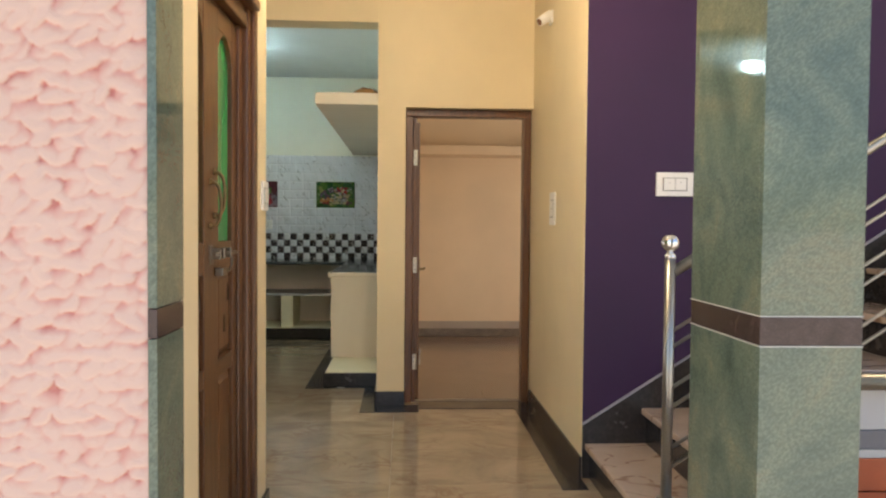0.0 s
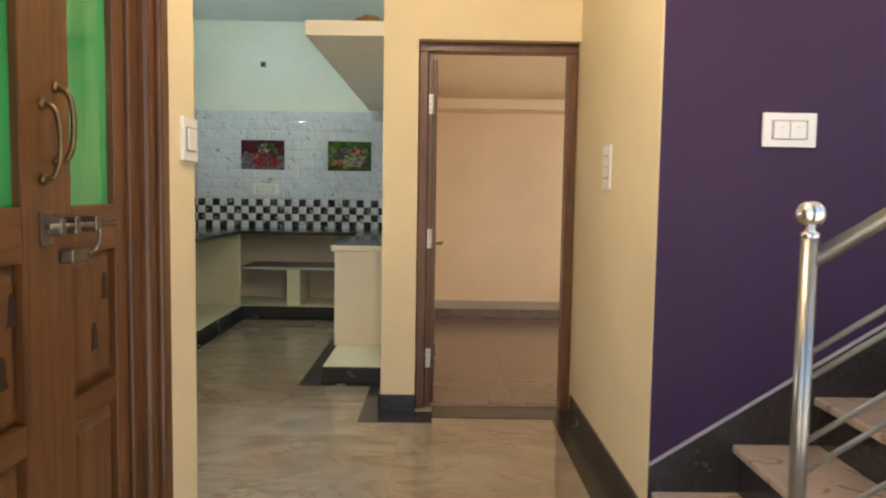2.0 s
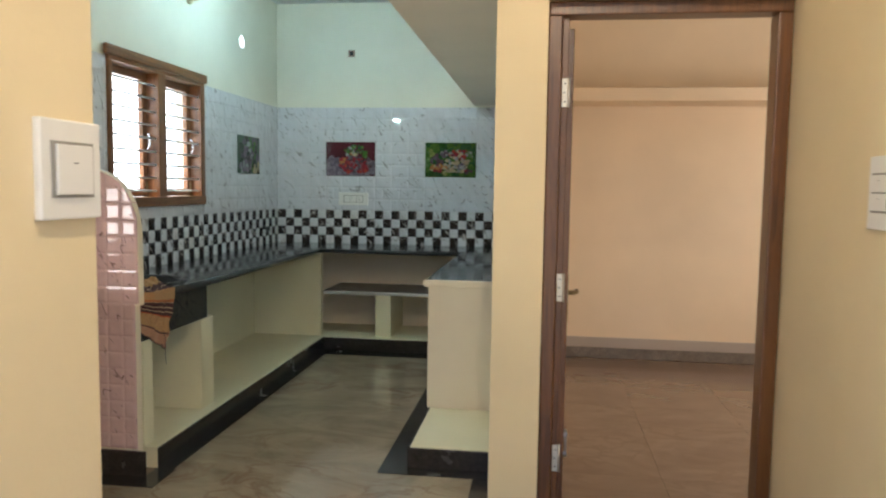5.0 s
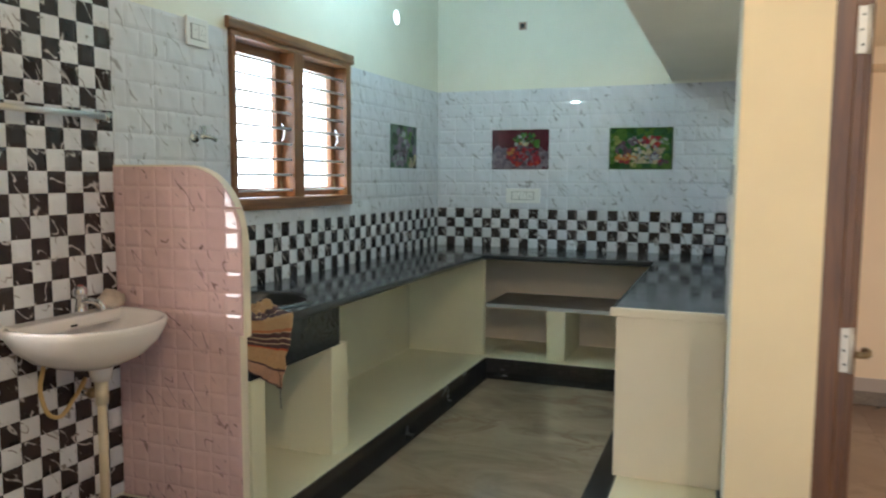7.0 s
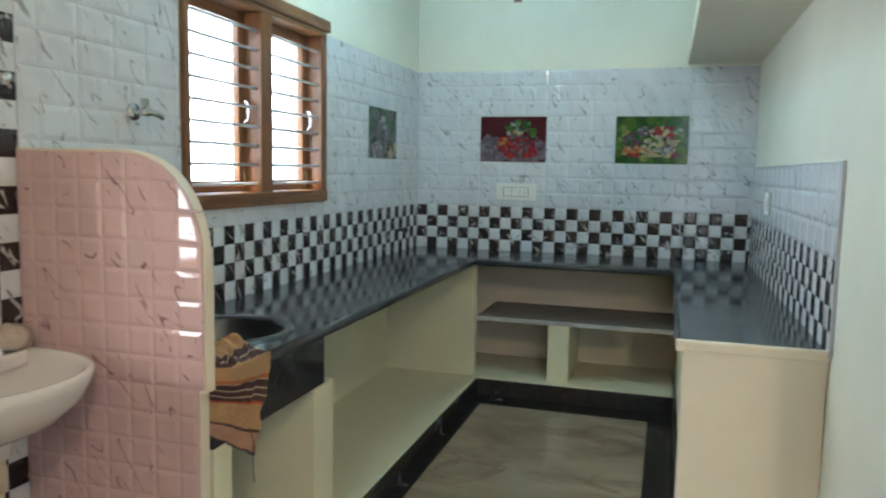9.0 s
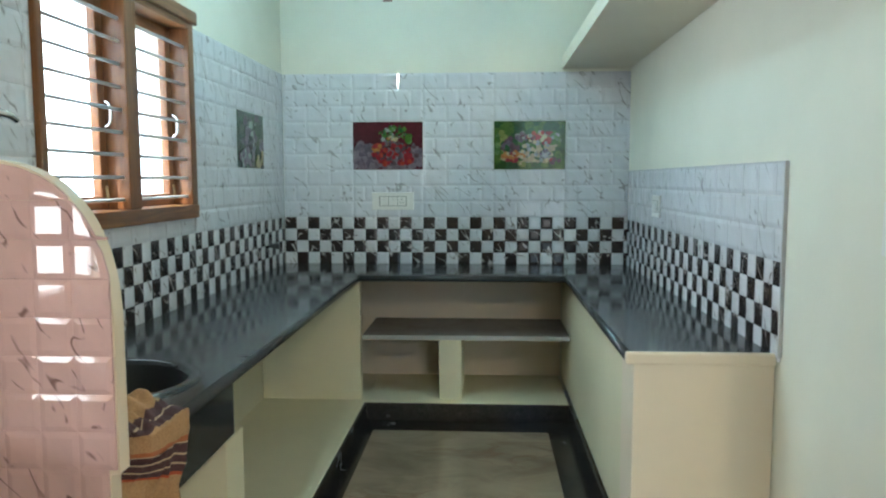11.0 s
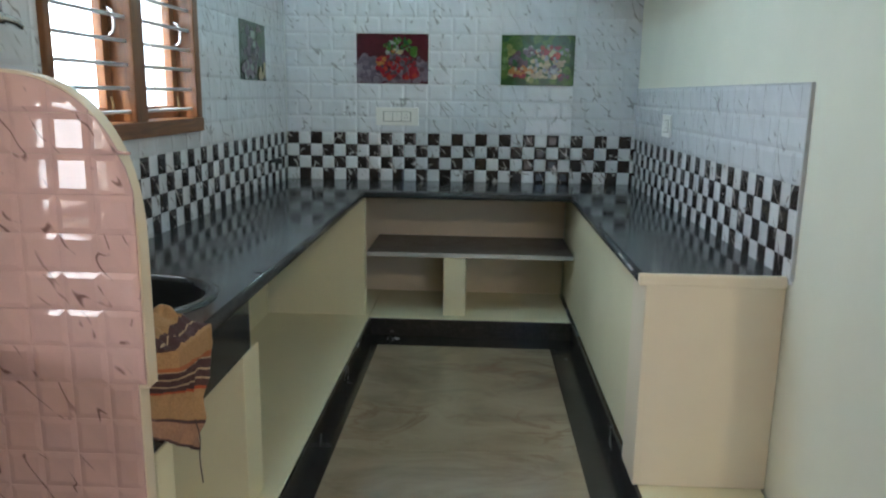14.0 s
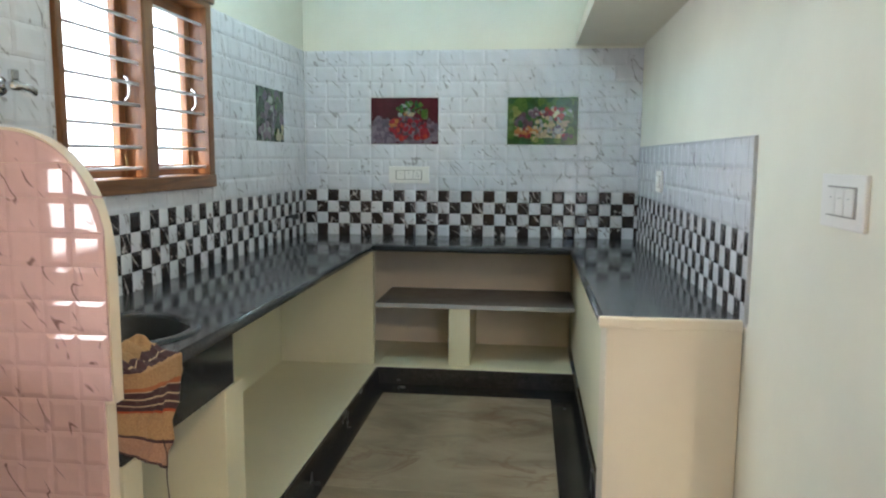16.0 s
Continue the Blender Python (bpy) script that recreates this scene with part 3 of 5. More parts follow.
# kitchen back wall
for i in range(5):
    x0 = -2.0875 + TW * i
    w = min(TW, WR - x0)
    for j in range(4):
        z0 = BASE + TH * j
        if j == 2 and i in (1, 3):
            decor(wall_north, "x", (x0, YB, z0), 0, 0 if i == 1 else 1)
        elif w < TW:
            lay(tile_mesh("cut_tile", clipped(cells_check() if j == 0 else cells_brick(), 0, w, 0, TH), [TILE_LIGHT, TILE_DARK] if j == 0 else [TILE_WHITE]), wall_north, x0, YB, z0, 0)
        else:
            lay(CHECK if j == 0 else BRICK, wall_north, x0, YB, z0, 0)
# kitchen window wall, cut round the window
for i in range(8):
    y0 = YB - TW * (i + 1)
    u0 = max(0.0, 6.112 - y0)
    for j in range(4):
        z0 = BASE + TH * j
        cells = cells_check() if j == 0 else cells_brick()
        if j == 2 and i == 1:
            decor(wall_west, "y", (WL, y0, z0), 90, 2)
            continue
        cut = minus(clipped(cells, u0, TW, 0, TH), W1Y0 - y0, W1Y1 - y0, W1Z0 - z0, W1Z1 - z0)
        if cut == cells:
            lay(CHECK if j == 0 else BRICK, wall_west, WL, y0, z0, 90)
        elif cut:
            lay(tile_mesh("cut_tile", cut, [TILE_LIGHT, TILE_DARK] if j == 0 else [TILE_WHITE]), wall_west, WL, y0, z0, 90)
CHECKS_WASH = cells_check(odd=1)
WASH = tile_mesh("wash_check_tile", CHECKS_WASH, [TILE_LIGHT, TILE_DARK])
# wash wall, check tiles from the skirting up
for i in range(5):
    y0 = 6.108 - TW * (i + 1)
    for j in range(7):
        z0 = BASE + 0.026 + TH * (j - 3)
        full = CHECKS_WASH
        cells = minus(clipped(full, max(0, YE - y0), TW, max(0, 0.13 - z0), TH), W2Y0 - y0, W2Y1 - y0, W2Z0 - z0, W2Z1 - z0)
        if cells:
            lay(WASH if cells == full else tile_mesh("cut_tile", cells, [TILE_LIGHT, TILE_DARK]), wall_west, WL, y0, z0, 90)
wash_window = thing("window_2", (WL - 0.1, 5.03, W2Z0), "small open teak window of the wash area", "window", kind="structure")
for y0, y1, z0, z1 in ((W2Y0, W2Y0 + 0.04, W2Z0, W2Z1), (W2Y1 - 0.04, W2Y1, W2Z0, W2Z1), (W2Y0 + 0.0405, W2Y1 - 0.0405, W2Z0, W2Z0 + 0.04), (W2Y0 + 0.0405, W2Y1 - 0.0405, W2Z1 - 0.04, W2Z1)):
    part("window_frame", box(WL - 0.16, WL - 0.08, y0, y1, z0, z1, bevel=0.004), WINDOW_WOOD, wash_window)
# kitchen side wall, two rows high
for i in range(6):
    y1 = YB - 0.011 - TW * i
    w = min(TW, y1 - 7.025)
    for j in range(2):
        cells = cells_check() if j == 0 else cells_brick()
        lay(tile_mesh("side_tile", clipped(cells, 0, w, 0, TH), [TILE_LIGHT, TILE_DARK] if j == 0 else [TILE_WHITE]), wall_kitchen_room, WR, y1, BASE - 0.015 + TH * j, -90)
trim("tile_edge", box(WR - 0.012, WR, 7.016, 7.025, BASE, BASE + 2 * TH - 0.012), GROUT, "cream cement edge of the tiling", "tile edge")
trim("tile_top_edge", box(WR - 0.010, WR, 7.025, YB - 0.011, BASE + 2 * TH - 0.015, BASE + 2 * TH - 0.011), GROUT, "pale grout edge on the tiling", "tile edge")

# ---------------- tiled partition with a round shoulder ----------------
PX, PY0, PY1, PTOP, PR = -1.488, 6.10, 6.14, 1.45, 0.28
outline = [(WL, 0), (PX - 0.02, 0), (PX - 0.02, 0.808), (PX, 0.812), (PX, 1.10)]
for i in range(1, 25):
    a = math.pi / 2 * i / 24
    outline.append((PX - PR + PR * math.cos(a) ** 0.83, 1.10 + (PTOP - 1.10) * math.sin(a) ** 0.83))
outline.append((WL, PTOP))
partition = solid("partition", prism(bmesh.new(), outline, 1, PY0, PY1), SLAB_WARM_LIGHT, "low tiled partition with a rounded shoulder", "partition", "structure")


def shoulder(x):
    if x >= PX:
        return 0.0
    k = (x - (PX - PR)) / PR
    return PTOP if k <= 0 else 1.10 + (PTOP - 1.10) * max(0.0, 1 - k ** 2.4) ** 0.417


cw, ch = TW / 6, TH / 4
for I in range(2):
    for J in range(5):
        x1, z0 = PX - 0.004 - TW * I, PTOP - 0.004 - TH * (J + 1)
        bm = bmesh.new()
        for i in range(6):
            for j in range(4):
                a, c = x1 - cw * (i + 1), z0 + ch * j
                b_, d = a + cw, c + ch
                if c < 0.80:
                    b_ = min(b_, PX - 0.022)
                a, c = max(a, WL + 0.012), max(c, 0.125)
                if b_ - a < 0.01 or d - c < 0.01:
                    continue
                e = 0.012
                us = [b_ + (a - b_) * q / 6 for q in range(7)]
                rim = [min(d - 0.0003, shoulder(u - 0.006 if u > a else u) - 0.007) for u in us]
                if max(rim) <= c + 0.02:
                    continue
                rim = [max(t, c + 0.006) for t in rim]
                o = [(a + 0.0003, c + 0.0003), (b_ - 0.0003, c + 0.0003)] + [(min(max(u, a + 0.0003), b_ - 0.0003), t) for u, t in zip(us, rim)]
                n_ = [(a + e, c + min(e, (rim[-1] - c) * 0.4)), (b_ - e, c + min(e, (rim[0] - c) * 0.4))] + [(b_ - e + (a + 2 * e - b_) * q / 6, max(t - e, c + (t - c) * 0.5)) for q, t in enumerate(rim)]
                back = [bm.verts.new((p[0], PY0 - 0.0002, p[1])) for p in o]
                mid = [bm.verts.new((p[0], PY0 - 0.0070, p[1])) for p in o]
                face = [bm.verts.new((p[0], PY0 - 0.0095, p[1])) for p in n_]
                for q in range(9):
                    r = (q + 1) % 9
                    bm.faces.new((back[q], back[r], mid[r], mid[q]))
                    bm.faces.new((mid[q], mid[r], face[r], face[q]))
                bm.faces.new(face)
        if bm.verts:
            part("tile", bm, TILE_PINK, partition)

# ---------------- kitchen platform ----------------
CT, CB = 0.853, 0.815            # top and underside of the granite
FX, RX, BY = -1.48, -0.292, 8.958  # front edges of the left, right and back runs
EY = 7.058                      # free end of the right run
CX, CY, CR = -1.792, 6.622, 0.225

top = thing("worktop", (-0.9, 9.0, CT), "polished black granite worktop running round three sides", "worktop")
part("slab", box(WL + 0.012, FX - 0.012, 6.95, YB - 0.012, CB, CT), COUNTER_GRANITE, top)
part("slab", box(FX - 0.0115, RX + 0.0115, BY + 0.012, YB - 0.012, CB, CT), COUNTER_GRANITE, top)
part("front_edge", rod((FX - 0.012, 6.18, (CT + CB) / 2), (FX - 0.012, BY + 0.012, (CT + CB) / 2), 0.019, seg=20), COUNTER_GRANITE, top, smooth=True)
part("front_edge", rod((FX - 0.012, BY + 0.012, (CT + CB) / 2), (RX + 0.012, BY + 0.012, (CT + CB) / 2), 0.019, seg=20), COUNTER_GRANITE, top, smooth=True)
part("front_edge", rod((RX + 0.012, EY + 0.012, (CT + CB) / 2), (RX + 0.012, BY + 0.012, (CT + CB) / 2), 0.019, seg=20), COUNTER_GRANITE, top, smooth=True)
part("slab", box(RX + 0.012, WR - 0.012, EY + 0.012, YB - 0.012, CB, CT), COUNTER_GRANITE, top)
# piece with the round sink hole
bm = bmesh.new()
N = 48
x0, x1, y0, y1 = WL + 0.012, FX - 0.012, 6.18, 6.95
rings = {}
for z in (CT, CB):
    sq, ci = [], []
    for i in range(N):
        a = 2 * math.pi * i / N
        c, s_ = math.cos(a), math.sin(a)
        k = min(((x1 if c > 0 else x0) - CX) / c if abs(c) > 1e-6 else 9, ((y1 if s_ > 0 else y0) - CY) / s_ if abs(s_) > 1e-6 else 9)
        sq.append(bm.verts.new((CX + k * c, CY + k * s_, z)))
        ci.append(bm.verts.new((CX + CR * c, CY + CR * s_, z)))
    rings[z] = (sq, ci)
for i in range(N):
    j = (i + 1) % N
    (st, ct_), (sb, cb_) = rings[CT], rings[CB]
    bm.faces.new((st[i], st[j], ct_[j], ct_[i]))
    bm.faces.new((sb[j], sb[i], cb_[i], cb_[j]))
    bm.faces.new((st[j], st[i], sb[i], sb[j]))
    bm.faces.new((ct_[i], ct_[j], cb_[j], cb_[i]))
part("sink_surround", bm, COUNTER_GRANITE, top)
SINK_GLOSS = stone("glossy_black_sink_stone", [(0.3, (0.02, 0.022, 0.024)), (0.7, (0.045, 0.048, 0.05))], 50, 0.12, speckle=400)
BOWL_BLACK = plain("matt_black_bowl_stone", (0.010, 0.010, 0.011), 0.35, 0, 0.3, 80)
sink = thing("sink", (CX, CY, 0.64), "round black sink bowl set in the granite worktop", "sink")
part("bowl", lathe(bmesh.new(), (CX, CY, 0), [(CR + 0.012, CT + 0.001), (CR + 0.008, CT + 0.006), (CR - 0.004, CT + 0.006), (CR - 0.012, CT - 0.006), (CR - 0.025, 0.72), (CR - 0.07, 0.665), (0.035, 0.655), (0.001, 0.655)], 48), BOWL_BLACK, sink, smooth=True)
part("rim", lathe(bmesh.new(), (CX, CY, CT), [(CR + 0.030, 0.0004), (CR + 0.026, 0.006), (CR + 0.016, 0.0095), (CR + 0.004, 0.010), (CR - 0.006, 0.006), (CR - 0.012, -0.004)], 64), SINK_GLOSS, sink, "rounded glossy black rim", True)
part("waste", lathe(bmesh.new(), (CX, CY, 0.656), [(0.036, 0), (0.036, 0.004), (0.02, 0.005), (0.001, 0.002)], 24), STEEL, sink, "dull steel waste", True)
solid("sink_apron", box(-1.56, -1.525, 6.181, 6.885, 0.622, CB - 0.001, bevel=0.004), COUNTER_GRANITE, "black granite apron below the sink", "sink apron")

# masonry below
base = thing("kitchen_platform", (-0.9, 9.0, 0), "cream painted masonry platform with open shelves", "kitchen platform")
PL = 0.106
part("plinth", box(WL + 0.012, FX + 0.022, 6.181, YB - 0.012, 0.001, PL, bevel=0.004), SLAB_PAINT, base)
part("plinth", box(FX + 0.023, RX + 0.03, BY - 0.035, YB - 0.012, 0.001, PL, bevel=0.004), SLAB_PAINT, base)
part("pier", box(WL + 0.012, -1.522, 6.181, 6.27, PL, 0.621, bevel=0.004), SLAB_PAINT, base)
part("pier", box(WL + 0.012, -1.522, 6.80, 6.955, PL, 0.621, bevel=0.004), SLAB_PAINT, base)
part("corner_wall", box(WL + 0.021, FX - 0.004, BY + 0.002, BY + 0.06, PL, CB - 0.001, bevel=0.004), SLAB_PAINT, base)
part("mid_wall", box(-1.02, -0.887, BY + 0.040, YB - 0.012, PL, 0.463, bevel=0.004), SLAB_PAINT, base)
part("shelf", box(FX + 0.002, RX + 0.039, BY + 0.045, YB - 0.021, 0.464, 0.490, bevel=0.003), KADAPPA, base, "grey stone shelf")
part("shelf_edge", box(FX + 0.003, RX + 0.039, BY + 0.0375, BY + 0.0445, 0.4635, 0.489, bevel=0.002), CEMENT, base, "pale shelf edge")
part("side_wall", box(RX + 0.05, RX + 0.095, EY + 0.2005, YB - 0.012, PL, CB - 0.001, bevel=0.004), SLAB_PAINT, base)
# Peach tone here is the foyer's warm light, mixed into the paint.
part("end_wall", box(RX + 0.022, WR - 0.002, EY, EY + 0.20, 0.107, CB - 0.0005, bevel=0.004), SLAB_WARM_LIGHT, base, "painted end wall with warm light in its colour")
part("end_lip", box(RX - 0.006, WR - 0.002, EY - 0.012, EY + 0.0115, CB - 0.0005, CT + 0.003, bevel=0.009), SLAB_WARM_LIGHT, base, "rounded lip with warm light in its colour")
part("recess_back", box(WL + 0.012, WL + 0.02, 6.9, YB - 0.013, PL, CB - 0.001), SLAB_PAINT, base)
part("recess_back", box(WL + 0.02, RX + 0.04, YB - 0.02, YB - 0.013, PL, CB - 0.001), SLAB_WARM_LIGHT, base)
ledge = thing("ledge", (-0.05, 6.41, 0), "low cream painted ledge beside the platform", "ledge")
part("body", box(-0.25, WR - 0.015, 6.41, EY + 0.02, 0.001, 0.088, bevel=0.004), SLAB_PAINT, ledge)
part("top_screed", box(-0.252, WR - 0.0145, 6.408, EY + 0.019, 0.0885, 0.106, bevel=0.004), SLAB_PAINT, ledge, "smooth cream top")
trim("platform_skirting_ledge", box(-0.264, WR - 0.015, 6.396, 6.4095, 0, 0.10, bevel=0.003), BLACK_GRANITE, S)
trim("platform_skirting_right", box(-0.264, -0.2505, 6.41, BY - 0.037, 0, 0.105, bevel=0.003), BLACK_GRANITE, S)
trim("platform_skirting_back", box(FX + 0.038, -0.2645, BY - 0.050, BY - 0.0355, 0, 0.104, bevel=0.003), BLACK_GRANITE, S)
trim("platform_skirting_left", box(FX + 0.023, FX + 0.037, 6.181, BY - 0.0355, 0, 0.104, bevel=0.003), BLACK_GRANITE, S)

# loft slab along the side wall
solid("loft_slab", box(-0.26, WR, YF + 0.004, YB, 2.118, 2.2, bevel=0.004), paint("loft_paint", (0.78, 0.72, 0.58)), "cream painted concrete loft slab", "loft slab", "structure")
bm = bmesh.new()
bmesh.ops.create_icosphere(bm, subdivisions=3, radius=1.0)
for v_ in bm.verts:
    v_.co = Vector((v_.co.x * 0.085, v_.co.y * 0.06, max(v_.co.z, -0.25) * 0.04)) * (1 + 0.25 * noise.noise(v_.co * 2.2))
    v_.co += Vector((0.085, 5.86, 2.209))
solid("rag_bundle", bm, plain("brown_rag", (0.30, 0.17, 0.06), 0.9, 0, 0.4, 60), "crumpled brown rag lying on the loft slab", "rag", smooth=True)

# ---------------- kitchen window ----------------
win = thing("window_1", (WL, 7.44, W1Z0), "varnished teak window with horizontal bars and closed shutters", "window", kind="structure")
fx0, fx1 = WL - 0.10, WL + 0.022
for y0, y1, nm in ((W1Y0 + 0.002, W1Y0 + 0.038, "frame"), (W1Y1 - 0.062, W1Y1 - 0.002, "frame"), (7.39, 7.485, "mullion")):
    part(nm, box(fx0, fx1, y0, y1, W1Z0 + 0.062, W1Z1 - 0.075, bevel=0.005), WINDOW_WOOD, win)
part("sill", box(fx0, fx1 + 0.006, W1Y0 + 0.002, W1Y1 - 0.002, W1Z0 + 0.002, W1Z0 + 0.062, bevel=0.005), WINDOW_WOOD_Y, win)
part("head", box(fx0, fx1, W1Y0 + 0.002, W1Y1 - 0.002, W1Z1 - 0.075, W1Z1 - 0.002, bevel=0.005), WINDOW_WOOD_Y, win)
part("cornice", box(WL + 0.006, fx1 + 0.012, W1Y0 - 0.03, W1Y1 + 0.024, W1Z1 - 0.05, W1Z1 + 0.01, bevel=0.01), WINDOW_WOOD_Y, win, "projecting moulded head")
for y0, y1 in ((W1Y0 + 0.038, 7.39), (7.485, W1Y1 - 0.062)):
    for k in range(9):
        z = W1Z0 + 0.10 + 0.083 * k
        part("bar", rod((WL - 0.005, y0 - 0.004, z), (WL - 0.005, y1 + 0.004, z), 0.0068, seg=10), plain("pale_painted_bar", (0.55, 0.56, 0.57), 0.4) if k == 0 and y0 < 7.2 else bpy.data.materials["pale_painted_bar"], win, smooth=True)
    za, zb, xa, xb = W1Z0 + 0.064, W1Z1 - 0.077, WL - 0.098, WL - 0.062
    sh = part("shutter", box(xa, xb, y0 + 0.002, y0 + 0.05, za, zb, bevel=0.004), WINDOW_WOOD, win, "closed glazed teak shutter")
    part("stile", box(xa, xb, y1 - 0.05, y1 - 0.002, za, zb, bevel=0.004), WINDOW_WOOD, sh)
    part("rail", box(xa, xb, y0 + 0.0505, y1 - 0.0505, za, za + 0.05, bevel=0.004), WINDOW_WOOD_Y, sh)
    part("rail", box(xa, xb, y0 + 0.0505, y1 - 0.0505, zb - 0.05, zb, bevel=0.004), WINDOW_WOOD_Y, sh)
    pane = part("pane", box(xa + 0.014, xa + 0.018, y0 + 0.048, y1 - 0.048, za + 0.048, zb - 0.048), CLEAR_GLASS, sh)
    pane.visible_shadow = False
    tube("handle", [(xb, y1 - 0.025, 1.60), (xb + 0.03, y1 - 0.03, 1.615), (xb + 0.035, y1 - 0.03, 1.65), (xb + 0.03, y1 - 0.03, 1.685), (xb, y1 - 0.025, 1.70)], 0.006, CHROME, sh, "chrome handle")
    tube("peg_stay", [(xb + 0.004, y1 - 0.03, za + 0.02), (xb + 0.012, y1 - 0.03, za + 0.05), (xb + 0.006, y1 - 0.03, za + 0.09)], 0.005, BRASS, sh)
backdrop = solid("backdrop", box(-7.1, -7.0, 4.0, 22.0, -1.0, 9.0), glow("white_hazy_sky", (0.93, 0.97, 1.0), 1.35), "plain white hazy sky beyond the window", "backdrop", "structure")

# ---------------- wall fittings ----------------
SWITCH_GREY = plain("grey_plastic_frame", (0.30, 0.28, 0.25), 0.4)
SWITCH_MARK = plain("grey_mark", (0.12, 0.11, 0.11))


def switch_plate(at, rz, w, h, n, label, vertical=False, sockets=False):
    """White modular plate; built facing -y at the origin, then turned."""
    t = thing("switch_plate", at, label, "switch", "modular switch plates")
    t.matrix_basis = pose(*at, 0, 0, rz)
    def add(nm, bm, mt, lb=""):
        o = new(nm, mesh_of(nm, bm, mt))
        o.parent = t
        return tagged(o, label=lb)
    add("plate", box(-w / 2, w / 2, -0.011, 0, -h / 2, h / 2, bevel=0.003), WHITE_PLASTIC)
    iw, ih = w * 0.62, h * 0.5
    add("inner_frame", box(-iw / 2 - 0.005, iw / 2 + 0.005, -0.0125, -0.011, -ih / 2 - 0.004, ih / 2 + 0.004, bevel=0.0006), SWITCH_GREY)
    for i in range(n):
        if vertical:
            z0, z1 = -ih / 2 + ih * i / n, -ih / 2 + ih * (i + 1) / n
            q = (-iw / 2, iw / 2, z0 + 0.002, z1 - 0.002)
        else:
            x0, x1 = -iw / 2 + iw * i / n, -iw / 2 + iw * (i + 1) / n
            q = (x0 + 0.002, x1 - 0.002, -ih / 2, ih / 2)
        add("rocker", box(q[0], q[1], -0.0165, -0.0125, q[2], q[3], bevel=0.0012), WHITE_PLASTIC)
        cx, cz = (q[0] + q[1]) / 2, (q[2] + q[3]) / 2
        if sockets and i == n - 1:
            for dx, dz in ((0, 0.010), (-0.008, -0.008), (0.008, -0.008)):
                add("socket_hole", rod((cx + dx, -0.0168, cz + dz), (cx + dx, -0.0164, cz + dz), 0.003, seg=10), DARK, "dark disc for the shade in a socket hole")
        else:
            add("mark", box(cx - 0.005, cx + 0.005, -0.0168, -0.0165, cz + 0.008, cz + 0.0095), SWITCH_MARK)
    return t


switch_plate((1.73, YP, 1.495), 0, 0.19, 0.12, 2, "white two-switch plate on the purple stair wall")
switch_plate((XR, 5.012, 1.385), -90, 0.15, 0.20, 2, "white upright switch plate on the cream foyer wall", vertical=True)
switch_plate((XD, 3.757, 1.398), 90, 0.122, 0.125, 1, "white single switch plate beside the entrance door")
switch_plate((WR, 6.325, 1.292), -90, 0.24, 0.125, 3, "white switch plate on the kitchen side wall")
switch_plate((WR - 0.011, 8.71, 1.265), -90, 0.17, 0.115, 2, "white switch plate set in the side wall tiles", sockets=True)
switch_plate((-1.36, YB - 0.011, 1.268), 0, 0.278, 0.115, 3, "white switch and socket plate above the worktop", sockets=True)
switch_plate((WL + 0.011, 6.605, 2.045), 90, 0.145, 0.125, 2, "white switch and socket plate high on the tiled wall", sockets=True)

jb = thing("ceiling_hook_box", (-1.386, YB, 2.585), "small open junction box in the kitchen wall", "junction box")
part("rim", box(-1.416, -1.356, YB - 0.005, YB, 2.555, 2.615, bevel=0.001), plain("brown_box_rim", (0.40, 0.25, 0.18), 0.6), jb)
# Dark plate in place of the shade inside the open box.
part("cavity_shade", box(-1.404, -1.370, YB - 0.0065, YB - 0.005, 2.567, 2.603), DARK, jb)
vent = thing("vent_pipe", (WL, 8.77, 2.54), "short white pipe end set through the kitchen wall", "vent pipe")
E90 = pose(0, 0, 0, 0, 90, 0)
part("sleeve", lathe(bmesh.new(), (WL, 8.77, 2.54), [(0.055, -0.05), (0.055, 0.004), (0.049, 0.004), (0.049, -0.05)], 28, E90), WHITE_PLASTIC, vent, smooth=True)
# Disc closes the sleeve and glows in place of daylight from outside.
part("end", rod((WL + 0.001, 8.77, 2.54), (WL + 0.002, 8.77, 2.54), 0.049, seg=28), glow("pipe_daylight_glow", (0.9, 0.97, 1.0), 1.15), vent, "glowing disc standing in for daylight through the pipe")
hold = thing("lamp_holder", (WL, 7.86, 2.67), "ivory bakelite lamp holder without a bulb", "lamp holder")
part("base", lathe(bmesh.new(), (WL, 7.86, 2.67), [(0.0, 0), (0.048, 0), (0.048, 0.012), (0.036, 0.02), (0.0, 0.02)], 24, E90), IVORY, hold, smooth=True)
part("cup", lathe(bmesh.new(), (WL + 0.02, 7.86, 2.67), [(0.026, 0), (0.026, 0.035), (0.022, 0.05), (0.016, 0.05), (0.016, 0.02), (0.0, 0.02)], 24, E90), IVORY, hold, smooth=True)
lampx, lampy = -1.345, 7.85
cfl = thing("ceiling_bulb", (lampx, lampy, CEIL), "lit white energy-saving bulb on the kitchen ceiling", "bulb lamp")
part("holder", lathe(bmesh.new(), (lampx, lampy, CEIL), [(0.0, 0), (0.05, 0), (0.05, -0.014), (0.026, -0.024), (0.024, -0.055), (0.0, -0.055)], 24), WHITE_PLASTIC, cfl, smooth=True)
part("bulb_base", lathe(bmesh.new(), (lampx, lampy, CEIL - 0.055), [(0.0, 0), (0.021, 0), (0.028, -0.03), (0.026, -0.042), (0.0, -0.042)], 24), WHITE_PLASTIC, cfl, smooth=True)
